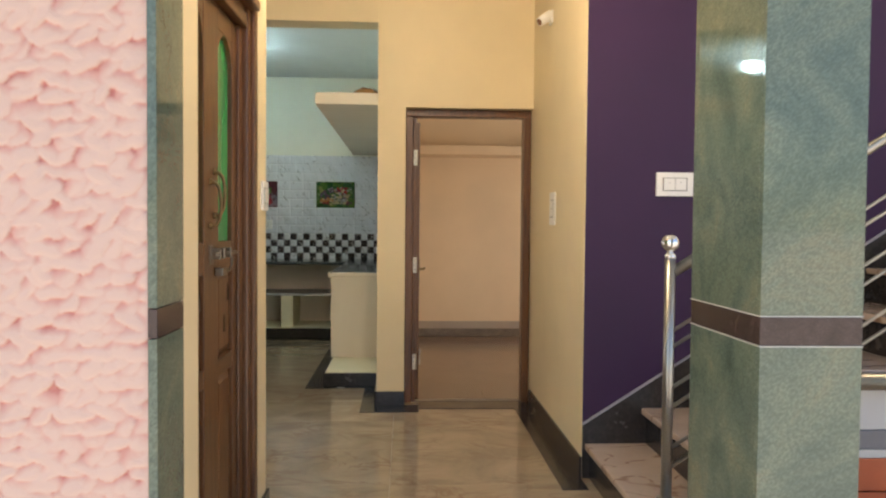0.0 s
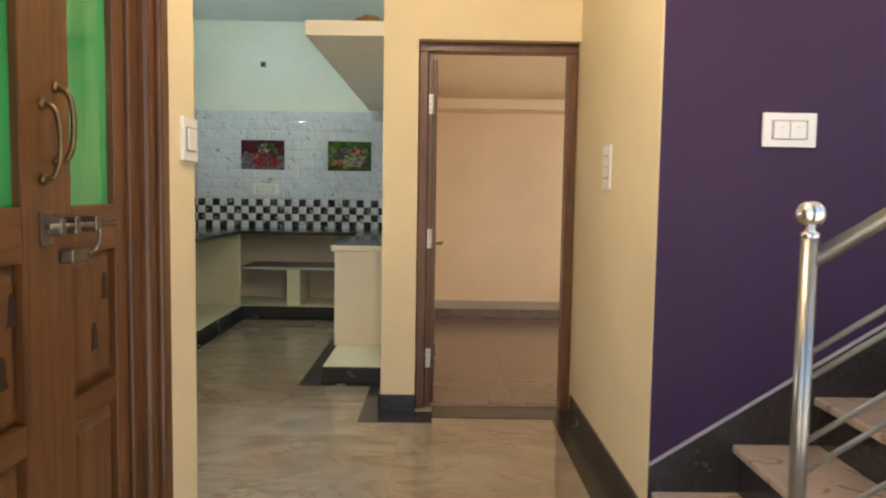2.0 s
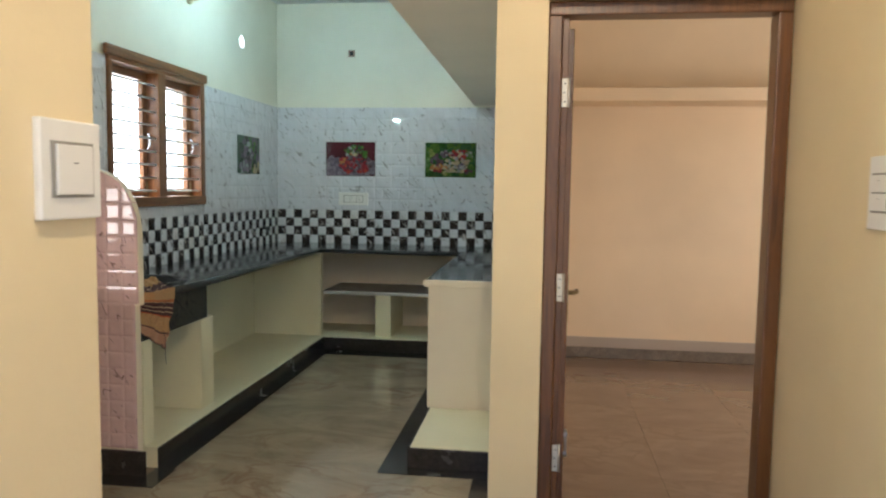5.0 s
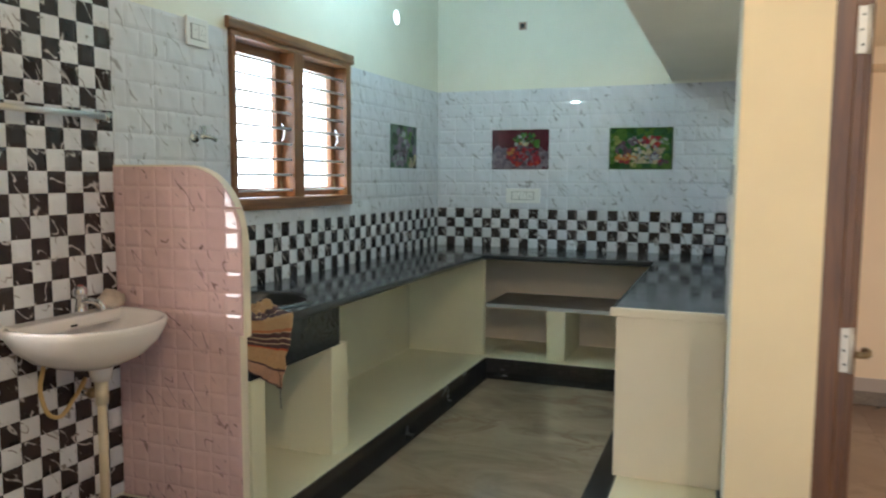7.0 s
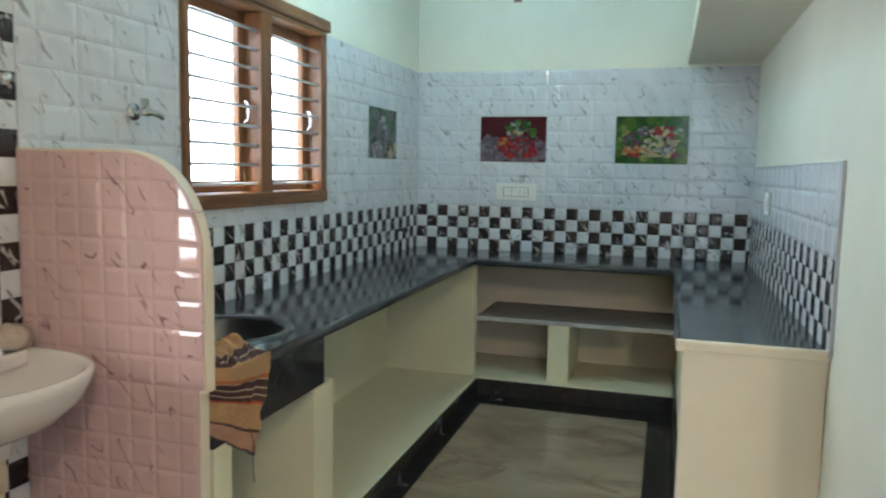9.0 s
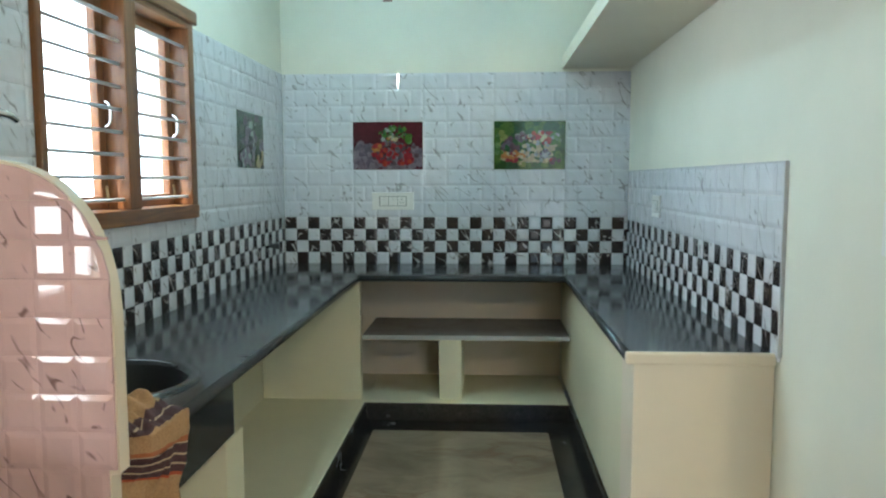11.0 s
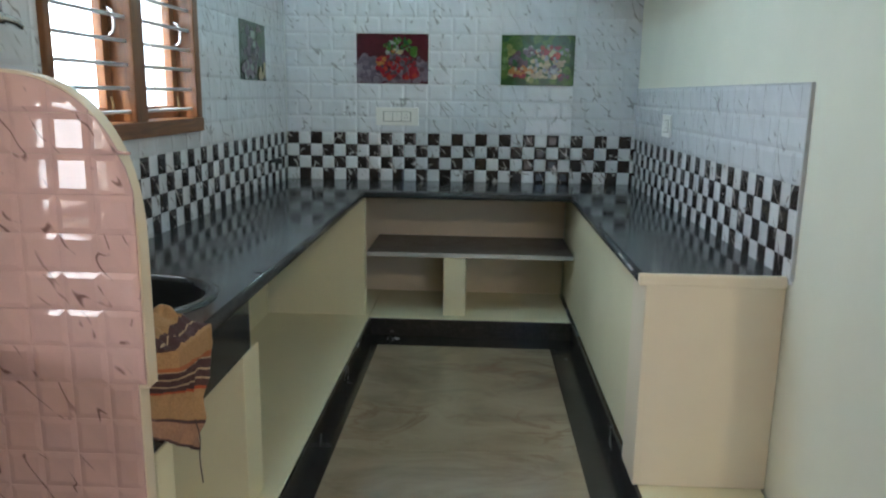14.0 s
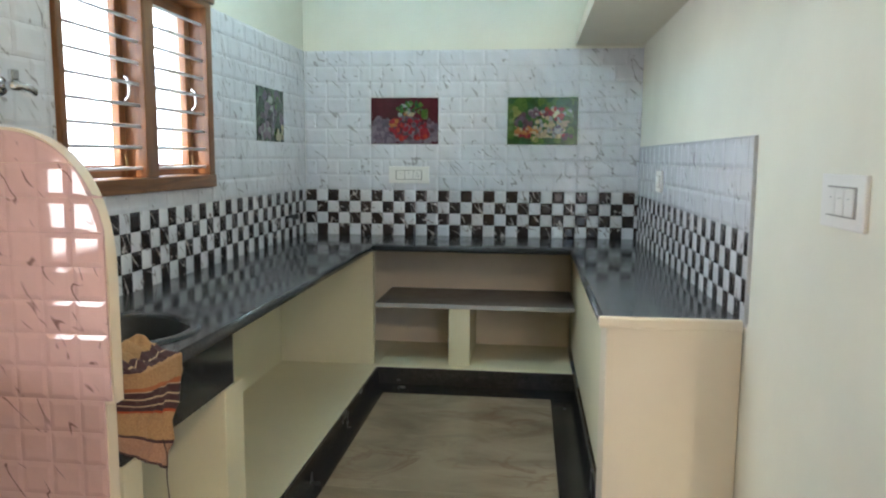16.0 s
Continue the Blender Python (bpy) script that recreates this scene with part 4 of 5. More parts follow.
part("bulb", lathe(bmesh.new(), (lampx, lampy, CEIL - 0.0975), [(0.0, 0), (0.025, 0), (0.034, -0.035), (0.034, -0.065), (0.022, -0.092), (0.0, -0.1)], 24), BULB_GLOW, cfl, "glowing bulb", True)
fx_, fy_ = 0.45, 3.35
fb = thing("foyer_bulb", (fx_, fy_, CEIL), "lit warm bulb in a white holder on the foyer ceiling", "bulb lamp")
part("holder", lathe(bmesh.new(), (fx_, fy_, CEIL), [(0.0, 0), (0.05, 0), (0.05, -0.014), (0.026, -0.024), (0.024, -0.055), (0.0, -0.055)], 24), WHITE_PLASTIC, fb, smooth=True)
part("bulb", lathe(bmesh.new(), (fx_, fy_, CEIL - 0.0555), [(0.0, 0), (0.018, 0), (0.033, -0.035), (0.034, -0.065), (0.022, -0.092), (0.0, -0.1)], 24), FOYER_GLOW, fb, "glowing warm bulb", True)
spot = thing("wall_lamp_holder", (XR, 5.13, 2.57), "white angled lamp holder on the cream wall", "lamp holder")
part("base", box(XR - 0.012, XR, 5.09, 5.17, 2.53, 2.61, bevel=0.004), WHITE_PLASTIC, spot)
part("holder", rod((XR - 0.01, 5.13, 2.585), (XR - 0.085, 5.10, 2.535), 0.034, 0.027, seg=20), WHITE_PLASTIC, spot, smooth=True)
part("mouth", rod((XR - 0.0852, 5.0999, 2.5348), (XR - 0.0862, 5.0995, 2.5342), 0.021, seg=20), plain("brown_socket", (0.22, 0.10, 0.05), 0.6), spot)

gv = thing("valve_stub", (WL, 9.20, 1.0), "small dark pipe stub in the check tiles", "pipe stub")
part("stub", rod((WL + 0.006, 9.20, 1.0), (WL + 0.05, 9.20, 1.0), 0.012, seg=14), plain("dark_pipe_metal", (0.05, 0.05, 0.05), 0.45, 0.6), gv, smooth=True)
part("cap", rod((WL + 0.045, 9.20, 1.0), (WL + 0.07, 9.20, 1.0), 0.018, seg=14), bpy.data.materials["dark_pipe_metal"], gv, smooth=True)

# wall tap above the partition
tap = thing("bib_tap", (WL, 6.575, 1.585), "chrome wall tap above the tiled partition", "tap")
part("flange", lathe(bmesh.new(), (WL + 0.010, 6.575, 1.585), [(0, 0), (0.03, 0), (0.028, 0.008), (0, 0.01)], 20, E90), CHROME, tap, smooth=True)
part("body", rod((WL + 0.018, 6.575, 1.585), (WL + 0.075, 6.575, 1.585), 0.014, seg=16), CHROME, tap, smooth=True)
tube("spout", [(WL + 0.068, 6.575, 1.585), (WL + 0.08, 6.595, 1.582), (WL + 0.08, 6.635, 1.570)], 0.011, CHROME, tap)
part("lever", box(WL + 0.05, WL + 0.066, 6.56, 6.59, 1.60, 1.632, bevel=0.004), CHROME, tap)

# ---------------- wash basin ----------------
BC, BW, BD = 5.80, 0.264, 0.41
basin = thing("wash_basin", (WL, BC, 0.72), "white glazed wall-hung wash basin on check tiles", "wash basin")
bm = bmesh.new()
def ring_pts(k, z, sag=0.0):
    out, X0 = [], WL + 0.012
    for i in range(40):
        a = -math.pi / 2 + math.pi * i / 32 if i <= 32 else None
        if a is not None:
            x = X0 + 0.06 + (BD - 0.06) * abs(math.cos(a)) ** 0.75
            y = BC + BW * math.copysign(abs(math.sin(a)) ** 0.85, math.sin(a))
        else:
            f = (i - 32) / 8
            x, y = X0 + 0.0, BC + BW * (1 - 2 * f)
        cx = X0 + 0.17
        out.append((max(X0, cx + (x - cx) * k), BC + (y - BC) * k, z))
    return out


prev = None
for k, z in ((0.16, 0.738), (0.42, 0.746), (0.68, 0.778), (0.88, 0.826), (0.98, 0.872), (1.0, 0.893), (0.985, 0.903), (0.94, 0.903), (0.90, 0.893), (0.80, 0.845), (0.58, 0.795), (0.25, 0.775), (0.06, 0.772)):
    r = [bm.verts.new(p) for p in ring_pts(k, z)]
    if prev:
        for i in range(40):
            bm.faces.new((prev[i], prev[(i + 1) % 40], r[(i + 1) % 40], r[i]))
    else:
        bm.faces.new(r)
    prev = r
bm.faces.new(prev[::-1])
part("bowl", bm, CERAMIC, basin, smooth=True)
part("deck", box(WL + 0.0125, WL + 0.10, BC - BW * 0.86, BC + BW * 0.86, 0.86, 0.906, bevel=0.012), CERAMIC, basin)
part("overflow_slot", box(WL + 0.1003, WL + 0.1015, BC - 0.014, BC + 0.014, 0.872, 0.880), DARK, basin, "dark strip for the shade in the overflow slot")
part("waste_collar", rod((-1.925, BC + 0.045, 0.675), (-1.925, BC + 0.045, 0.740), 0.036, 0.045, seg=20), CERAMIC, basin, smooth=True)
pt = thing("pillar_tap", (-2.035, BC + 0.07, 0.906), "chrome pillar tap with a red mark", "tap")
part("body", lathe(bmesh.new(), (-2.035, BC + 0.07, 0.907), [(0, 0), (0.024, 0), (0.02, 0.012), (0.016, 0.05), (0.024, 0.06), (0.026, 0.085), (0.016, 0.1), (0, 0.1)], 20), CHROME, pt, smooth=True)
tube("spout", [(-2.02, BC + 0.07, 0.95), (-1.985, BC + 0.072, 0.955), (-1.94, BC + 0.075, 0.945), (-1.93, BC + 0.076, 0.925)], 0.011, CHROME, pt)
part("mark", rod((-2.035, BC + 0.07, 1.0075), (-2.035, BC + 0.07, 1.0095), 0.009, seg=14), plain("red_dot", (0.5, 0.03, 0.02), 0.4), pt, "red dot")
bm = bmesh.new()
bmesh.ops.create_icosphere(bm, subdivisions=3, radius=1.0)
for v_ in bm.verts:
    q = v_.co.copy()
    v_.co = Vector((q.x * 0.034, q.y * 0.062, max(q.z, -0.3) * 0.05)) * (1 + 0.35 * noise.noise(q * 2.4)) + Vector((-2.03, BC + 0.205, 0.924))
solid("damp_cloth", bm, plain("off_white_cloth", (0.55, 0.45, 0.36), 0.9, 0, 0.25, 40), "crumpled off-white cloth on the basin edge", "cloth", smooth=True)
pipe = thing("waste_pipe", (-1.925, BC + 0.02, 0.0), "cream plastic waste pipe below the wash basin", "pipe")
part("pipe", rod((-1.945, BC + 0.06, 0.004), (-1.925, BC + 0.045, 0.675), 0.0165, seg=18), PVC, pipe, smooth=True)
part("socket", rod((-1.9275, BC + 0.047, 0.585), (-1.925, BC + 0.045, 0.6745), 0.023, seg=18), PVC, pipe, smooth=True)
hose = thing("inlet_hose", (-2.05, BC - 0.05, 0.6), "yellowish water hose looped below the basin", "hose")
tube("hose", [(-2.035, BC - 0.10, 0.75), (-1.98, BC - 0.16, 0.66), (-1.96, BC - 0.13, 0.585), (-1.985, BC - 0.02, 0.62), (-2.03, BC + 0.07, 0.66), (-2.075, BC + 0.10, 0.62)], 0.0075, HOSE, hose)
part("angle_valve", rod((WL + 0.008, BC + 0.10, 0.60), (WL + 0.06, BC + 0.10, 0.60), 0.016, seg=14), CHROME, hose, "chrome angle valve", True)
part("valve_knob", rod((WL + 0.06, BC + 0.10, 0.60), (WL + 0.085, BC + 0.10, 0.60), 0.022, 0.018, seg=14), BRASS, hose, smooth=True)
RAIL_STEEL = plain("satin_chrome", (0.72, 0.72, 0.72), 0.28, 0.9, 0.05)
rail = thing("towel_rail", (WL, 5.8, 1.63), "polished chrome towel rail on check tiles", "towel rail")
part("tube", rod((WL + 0.055, 5.44, 1.63), (WL + 0.055, 6.05, 1.63), 0.0115, seg=14), RAIL_STEEL, rail, smooth=True)
for y in (5.46, 6.032):
    part("bracket", rod((WL + 0.008, y, 1.63), (WL + 0.067, y, 1.63), 0.016, seg=16), CHROME, rail, smooth=True)
    part("rose", rod((WL + 0.008, y, 1.63), (WL + 0.016, y, 1.63), 0.026, seg=18), CHROME, rail, smooth=True)

# ---------------- striped cloth over the sink apron ----------------
m, n, l, b = node_mat("striped_cotton")
CLOTH = m
v = coords(n, l)
tcg, sepc = n.new("ShaderNodeTexCoord"), n.new("ShaderNodeSeparateXYZ")
l.new(tcg.outputs["UV"], sepc.inputs[0])
OR, BRN, TAN, CRM = (0.40, 0.13, 0.05), (0.075, 0.034, 0.036), (0.42, 0.245, 0.115), (0.50, 0.37, 0.24)
stripes = [(0.0, (0.075, 0.034, 0.036)), (0.012, (0.40, 0.22, 0.14)), (0.14, BRN), (0.16, TAN), (0.34, (0.42, 0.08, 0.03)), (0.36, BRN), (0.405, CRM), (0.415, BRN), (0.46, CRM), (0.47, BRN), (0.52, CRM), (0.53, OR), (0.56, TAN), (0.70, BRN), (0.74, CRM), (0.75, BRN), (0.79, TAN)]
rr = n.new("ShaderNodeValToRGB")
rr.color_ramp.interpolation = "CONSTANT"
while len(rr.color_ramp.elements) < len(stripes):
    rr.color_ramp.elements.new(0.5)
for el, (p, c) in zip(rr.color_ramp.elements, stripes):
    el.position, el.color = p, (*c, 1)
l.new(sepc.outputs[1], rr.inputs[0])
l.new(mix(n, l, 0.5, rr.outputs[0], ramp(n, l, noise_node(n, l, v, 220, 2), [(0.3, grey(0.6)), (0.7, grey(1.2))]), "MULTIPLY"), b.inputs["Base Color"])
b.inputs["Roughness"].default_value = 0.95
bump(n, l, noise_node(n, l, v, 300, 2), b, 0.3, 0.003)
bm = bmesh.new()
uvl = bm.loops.layers.uv.new("uv")
NU, NV = 40, 84
grid = []
for j in range(NV):
    f = j / (NV - 1)
    row = []
    for i in range(NU):
        u = i / (NU - 1)
        wave = 0.008 * math.sin(u * 12 + 4.0 * f) + 0.005 * math.sin(u * 29 + 9 * f) + 0.016 * noise.noise((u * 5, f * 6, 0.3)) + 0.007 * noise.noise((u * 13, f * 15, 2.3))
        right = 6.39 - 0.055 * f + 0.008 * noise.noise((f * 14, 0.7, 3.3))
        y = 6.148 + (right - 6.148) * u + 0.006 * noise.noise((u * 3, f * 7, 4.1))
        if f < 0.3:
            k = f / 0.3
            x = -1.612 + 0.142 * k + 0.010 * noise.noise((u * 6, f * 9, 2.0))
            z = CT + 0.012 + 0.034 * math.sin(math.pi * min(1.0, k * 1.15)) * (0.55 + 0.45 * math.sin(u * 9 + 1)) + 1.5 * abs(wave) + 0.012 * noise.noise((u * 9, k * 6, 8.0))
        else:
            k = (f - 0.3) / 0.7
            x = -1.457 - 0.068 * k * (1.15 - 0.75 * u) + wave * (0.4 + 0.6 * k)
            z = CT + 0.012 - k * (0.185 + 0.125 * u) - 0.010 * math.sin(math.pi * k) * noise.noise((u * 5, k * 4, 1.0))
            x = max(x, -1.457 if z > CB - 0.01 else -1.522)
            x = max(x - 0.07 * max(0.0, 1 - u / 0.13), -1.523)
        row.append(bm.verts.new((x, y, z)))
    grid.append(row)
for j in range(NV - 1):
    for i in range(NU - 1):
        fc = bm.faces.new((grid[j][i], grid[j][i + 1], grid[j + 1][i + 1], grid[j + 1][i]))
        for lp, (a, c) in zip(fc.loops, ((i, j), (i + 1, j), (i + 1, j + 1), (i, j + 1))):
            lp[uvl].uv = (a / (NU - 1), 1 - c / (NV - 1))
cloth = solid("striped_cloth", bm, CLOTH, "orange and brown striped cotton cloth hung over the sink apron", "cloth", smooth=True)
sol = cloth.modifiers.new("thickness", "SOLIDIFY")
sol.thickness, sol.offset = 0.004, 1.0
tube("loose_thread", [(-1.475, 6.292, 0.655), (-1.468, 6.297, 0.61), (-1.472, 6.30, 0.55), (-1.466, 6.297, 0.49)], 0.0015, plain("dark_thread", (0.05, 0.03, 0.03), 0.9), cloth)

# ---------------- side room ----------------
rd = thing("door_frame", (0.82, YF, 0), "varnished teak door frame of the side room", "door frame", kind="structure")
part("jamb", box(0.375, 0.428, YF + 0.058, YF + 0.16, 0, 2.049, bevel=0.006), FRAME_TEAK, rd)
part("rebate", box(0.4285, 0.455, YF + 0.098, YF + 0.16, 0, 2.049, bevel=0.004), FRAME_TEAK, rd)
part("jamb", box(1.218, XR - 0.003, YF + 0.058, YF + 0.16, 0, 2.049, bevel=0.006), FRAME_TEAK, rd)
part("head", box(0.375, XR - 0.003, YF + 0.058, YF + 0.16, 2.0495, 2.102, bevel=0.006), FRAME_TEAK, rd)
part("threshold", box(0.375, XR - 0.003, YF + 0.098, YF + 0.16, -0.001, 0.004), KADAPPA, rd, "flat brown stone threshold")
door = thing("room_door", (0.46, YF + 0.18, 0), "varnished teak room door standing wide open", "door")
part("leaf", box(0.446, 0.478, YF + 0.165, YF + 0.91, 0.012, 2.02, bevel=0.004), FRAME_TEAK, door)
HINGE = plain("pale_hinge_metal", (0.62, 0.58, 0.50), 0.35, 0.4)
for z in (0.29, 0.99, 1.76):
    h = part("hinge", box(0.4315, 0.4535, YF + 0.0935, YF + 0.0975, z - 0.055, z + 0.055, bevel=0.001), HINGE, door, "pale metal hinge")
    part("hinge_pin", rod((0.4575, YF + 0.094, z - 0.057), (0.4575, YF + 0.094, z + 0.057), 0.0045, seg=10), HINGE, h, smooth=True)
    for dz in (-0.035, 0, 0.035):
        part("screw", rod((0.4405 + 0.1 * abs(dz), YF + 0.0934, z + dz), (0.4405 + 0.1 * abs(dz), YF + 0.0925, z + dz), 0.0035, seg=10), DARK, h)
part("lock_plate", box(0.4785, 0.482, YF + 0.20, YF + 0.235, 0.83, 1.03, bevel=0.001), BRASS, door)
lever = part("handle_stem", rod((0.482, YF + 0.218, 0.955), (0.512, YF + 0.218, 0.955), 0.009, seg=16), BRASS, door, "small brass lever handle", True)
tube("lever", [(0.510, YF + 0.218, 0.955), (0.517, YF + 0.224, 0.957), (0.519, YF + 0.25, 0.960), (0.517, YF + 0.30, 0.953)], 0.0075, BRASS, lever)
part("keyhole", rod((0.4822, YF + 0.218, 0.87), (0.4832, YF + 0.218, 0.87), 0.006, seg=12), DARK, door, "dark disc for the shade in the keyhole")
part("bolt", rod((0.488, YF + 0.25, 0.24), (0.488, YF + 0.25, 0.36), 0.006, seg=12), STEEL, door, smooth=True)
for z in (0.26, 0.34):
    part("bolt_guide", box(0.4785, 0.496, YF + 0.24, YF + 0.26, z - 0.008, z + 0.008, bevel=0.002), STEEL, door)
solid("room_shelf", box(0.373, ROOM_X, 8.66, ROOM_Y, 2.053, 2.15, bevel=0.004), PEACH, "peach painted concrete loft shelf", "shelf", "structure")
trim("dado_band", box(0.373, ROOM_X, ROOM_Y - 0.008, ROOM_Y, 0.088, 0.172, bevel=0.003), paint("grey_dado", (0.42, 0.36, 0.31)), "greyish band above the room skirting", "wall band")

# ---------------- entrance door ----------------
LX = -0.28
OLD_BRASS = plain("tarnished_brass", (0.22, 0.15, 0.075), 0.42, 1.0, 0.25)
AGED = plain("dulled_grey_metal", (0.25, 0.22, 0.18), 0.35, 1.0, 0.2)
fr = thing("entrance_door_frame", (XD, 3.2, 0), "moulded teak frame of the entrance door", "door frame", kind="structure")
part("jamb", box(XD - 0.12, XD - 0.012, DY0 + 0.002, 2.80, 0, 2.04, bevel=0.006), TEAK, fr)
part("jamb", box(XD - 0.12, LX + 0.012, 3.427, 3.483, 0, 2.04, bevel=0.006), TEAK, fr)
part("jamb_moulding", box(XD - 0.12, XD - 0.006, 3.484, 3.535, 0, 2.12, bevel=0.012), TEAK, fr)
part("jamb_moulding", box(XD - 0.12, XD + 0.008, 3.536, DY1 - 0.002, 0, 2.155, bevel=0.008), TEAK, fr)
part("head", box(XD - 0.12, XD - 0.01, DY0 + 0.002, 3.483, 2.041, 2.10, bevel=0.008), TEAK_X, fr)
part("head_moulding", box(XD - 0.12, XD + 0.03, DY0 + 0.002, 3.535, 2.121, 2.158, bevel=0.008), TEAK_X, fr)
part("head_filler", box(XD - 0.12, XD - 0.02, DY0 + 0.002, 3.483, 2.1005, 2.1205), TEAK_X, fr)
ed = thing("entrance_door", (LX, 3.1, 0), "closed carved teak entrance door with green-filmed glass", "door")
part("stile", box(LX - 0.035, LX, 2.802, 2.83, 0.012, 2.035, bevel=0.003), TEAK, ed)
part("stile", box(LX - 0.035, LX, 2.962, 3.15, 0.012, 2.035, bevel=0.003), TEAK, ed)
part("stile", box(LX - 0.035, LX, 3.362, 3.425, 0.012, 2.035, bevel=0.003), TEAK, ed)
for y0, y1 in ((2.8305, 2.9615), (3.1505, 3.3615)):
    for z0, z1 in ((0.012, 0.13), (0.74, 0.80), (1.11, 1.215), (1.955, 2.035)):
        part("rail", box(LX - 0.035, LX - 0.001, y0, y1, z0, z1, bevel=0.003), TEAK_X, ed)
    for z0, z1 in ((0.1305, 0.7395), (0.8005, 1.1095)):
        bm = bmesh.new()
        e = 0.032
        o = [(y0, z0), (y1, z0), (y1, z1), (y0, z1)]
        i_ = [(y0 + e, z0 + e), (y1 - e, z0 + e), (y1 - e, z1 - e), (y0 + e, z1 - e)]
        A = [bm.verts.new((LX - 0.020, *p)) for p in o]
        B = [bm.verts.new((LX - 0.006, *p)) for p in i_]
        for q in range(4):
            bm.faces.new((A[q], A[(q + 1) % 4], B[(q + 1) % 4], B[q]))
        bm.faces.new(B)
        pn = part("panel", bm, TEAK, ed)
        if z0 > 0.5:
            # Raised dark bells stand in for the shade inside cut carvings.
            for by, bz in ((y0 + 0.76 * (y1 - y0), 1.025), (y0 + 0.50 * (y1 - y0), 0.915)):
                w = 0.017
                pts = [(by - w, bz - 0.03), (by + w, bz - 0.03), (by + w * 0.72, bz - 0.015), (by + w * 0.6, bz + 0.015), (by + w * 0.2, bz + 0.032), (by - w * 0.2, bz + 0.032), (by - w * 0.6, bz + 0.015), (by - w * 0.72, bz - 0.015)]
                part("bell_carving", prism(bmesh.new(), pts, 0, LX - 0.0065, LX - 0.0045), CARVING_SHADE, pn, "raised dark bell for the shade in a bell-shaped carving")
    # arched head piece over the glass
    mid, rw = (y0 + y1) / 2, (y1 - y0) / 2
    for sgn in (-1, 1):
        pts = [(mid + sgn * rw, 1.954), (mid, 1.954)] + [(mid + sgn * rw * math.sin(a * math.pi / 16), 1.83 + 0.122 * math.cos(a * math.pi / 16)) for a in range(0, 9)]
        part("arch_piece", prism(bmesh.new(), pts, 0, LX - 0.034, LX - 0.002), TEAK_X, ed)
    part("glass", box(LX - 0.024, LX - 0.018, y0 - 0.004, y1 + 0.004, 1.212, 1.953), GREEN_GLASS, ed, "glass under green protective film")
al = part("latch_bolt", rod((LX + 0.026, 3.01, 1.176), (LX + 0.026, 3.30, 1.174), 0.007, seg=14), AGED, ed, "steel sliding bolt", True)
for y in (3.05, 3.11, 3.20):
    part("bolt_guide", box(LX + 0.0005, LX + 0.035, y - 0.009, y + 0.009, 1.158, 1.194, bevel=0.004), AGED, al)
tube("bolt_hasp", [(LX + 0.028, 3.21, 1.176), (LX + 0.036, 3.20, 1.15), (LX + 0.034, 3.185, 1.12), (LX + 0.030, 3.155, 1.112)], 0.005, AGED, al)
part("backplate", box(LX + 0.0005, LX + 0.006, 3.02, 3.065, 1.14, 1.205, bevel=0.001), AGED, al)
part("lock_hasp", box(LX + 0.0005, LX + 0.030, 3.095, 3.165, 1.098, 1.126, bevel=0.004), AGED, al)
for y, z0 in ((3.04, 1.275), (3.093, 1.312)):
    hd = tube("pull_handle", [(LX + 0.002, y, z0 - 0.006), (LX + 0.020, y, z0 - 0.002), (LX + 0.028, y, z0 + 0.010), (LX + 0.033, y, z0 + 0.024), (LX + 0.033, y, z0 + 0.112), (LX + 0.028, y, z0 + 0.126), (LX + 0.020, y, z0 + 0.136), (LX + 0.002, y, z0 + 0.142)], 0.0058, OLD_BRASS, ed, "dulled brass pull handle")
    for z in (z0 - 0.006, z0 + 0.142):
        part("rose", lathe(bmesh.new(), (LX + 0.0005, y, z), [(0.0, 0.0), (0.012, 0.0), (0.012, 0.003), (0.008, 0.007), (0.0, 0.008)], 18, E90), OLD_BRASS, hd, smooth=True)

# ---------------- house front: pink plaster, granite ----------------
GX = -0.205
bm = bmesh.new()
NX, NZ = 130, 640
xs, zs = np.linspace(-0.80, GX - 0.024, NX), np.linspace(STEP, 2.7, NZ)
PXT, PZT = 0.043, 0.035


def stroke(i, k):
    """Centre, half sizes, slant and height of one trowel stroke."""
    h = random.Random(i * 7919 + k * 104729)
    slant = (0.5 if (k + (i // 5)) % 2 else -0.15) + h.uniform(-0.45, 0.45)
    return (i + 0.5 * (k % 2) + h.uniform(-0.35, 0.35)) * PXT, (k + h.uniform(-0.22, 0.22)) * PZT, h.uniform(0.029, 0.048), h.uniform(0.020, 0.026), math.cos(slant), math.sin(slant), h.uniform(0.7, 1.0)


strokes = {(i, k): stroke(i, k) for i in range(-22, 1) for k in range(-9, 82)}
rows_ = []
for z in zs:
    r = []
    for x in xs:
        i0, k0, hgt = int(round(x / PXT)), int(round(z / PZT)), 0.0
        dx, dz = 0.010 * noise.noise((x * 30, z * 30, 1.7)), 0.008 * noise.noise((x * 30, z * 30, 6.3))
        for i in (i0 - 2, i0 - 1, i0, i0 + 1):
            for k in (k0 - 1, k0, k0 + 1):
                st = strokes.get((i, k))
                if st:
                    ax, az = x + dx - st[0], z + dz - st[1]
                    p, q = (ax * st[4] + az * st[5]) / st[2], (az * st[4] - ax * st[5]) / st[3]
                    d = p * p + q * q
                    if d < 1:
                        hgt = max(hgt, st[6] * (1 - d) ** 0.22 * (0.62 - 0.38 * q))
        r.append(bm.verts.new((x, Y0 + 0.010 - 0.0120 * hgt - 0.001 * noise.noise((x * 60, z * 60, 7)), z)))
    rows_.append(r)
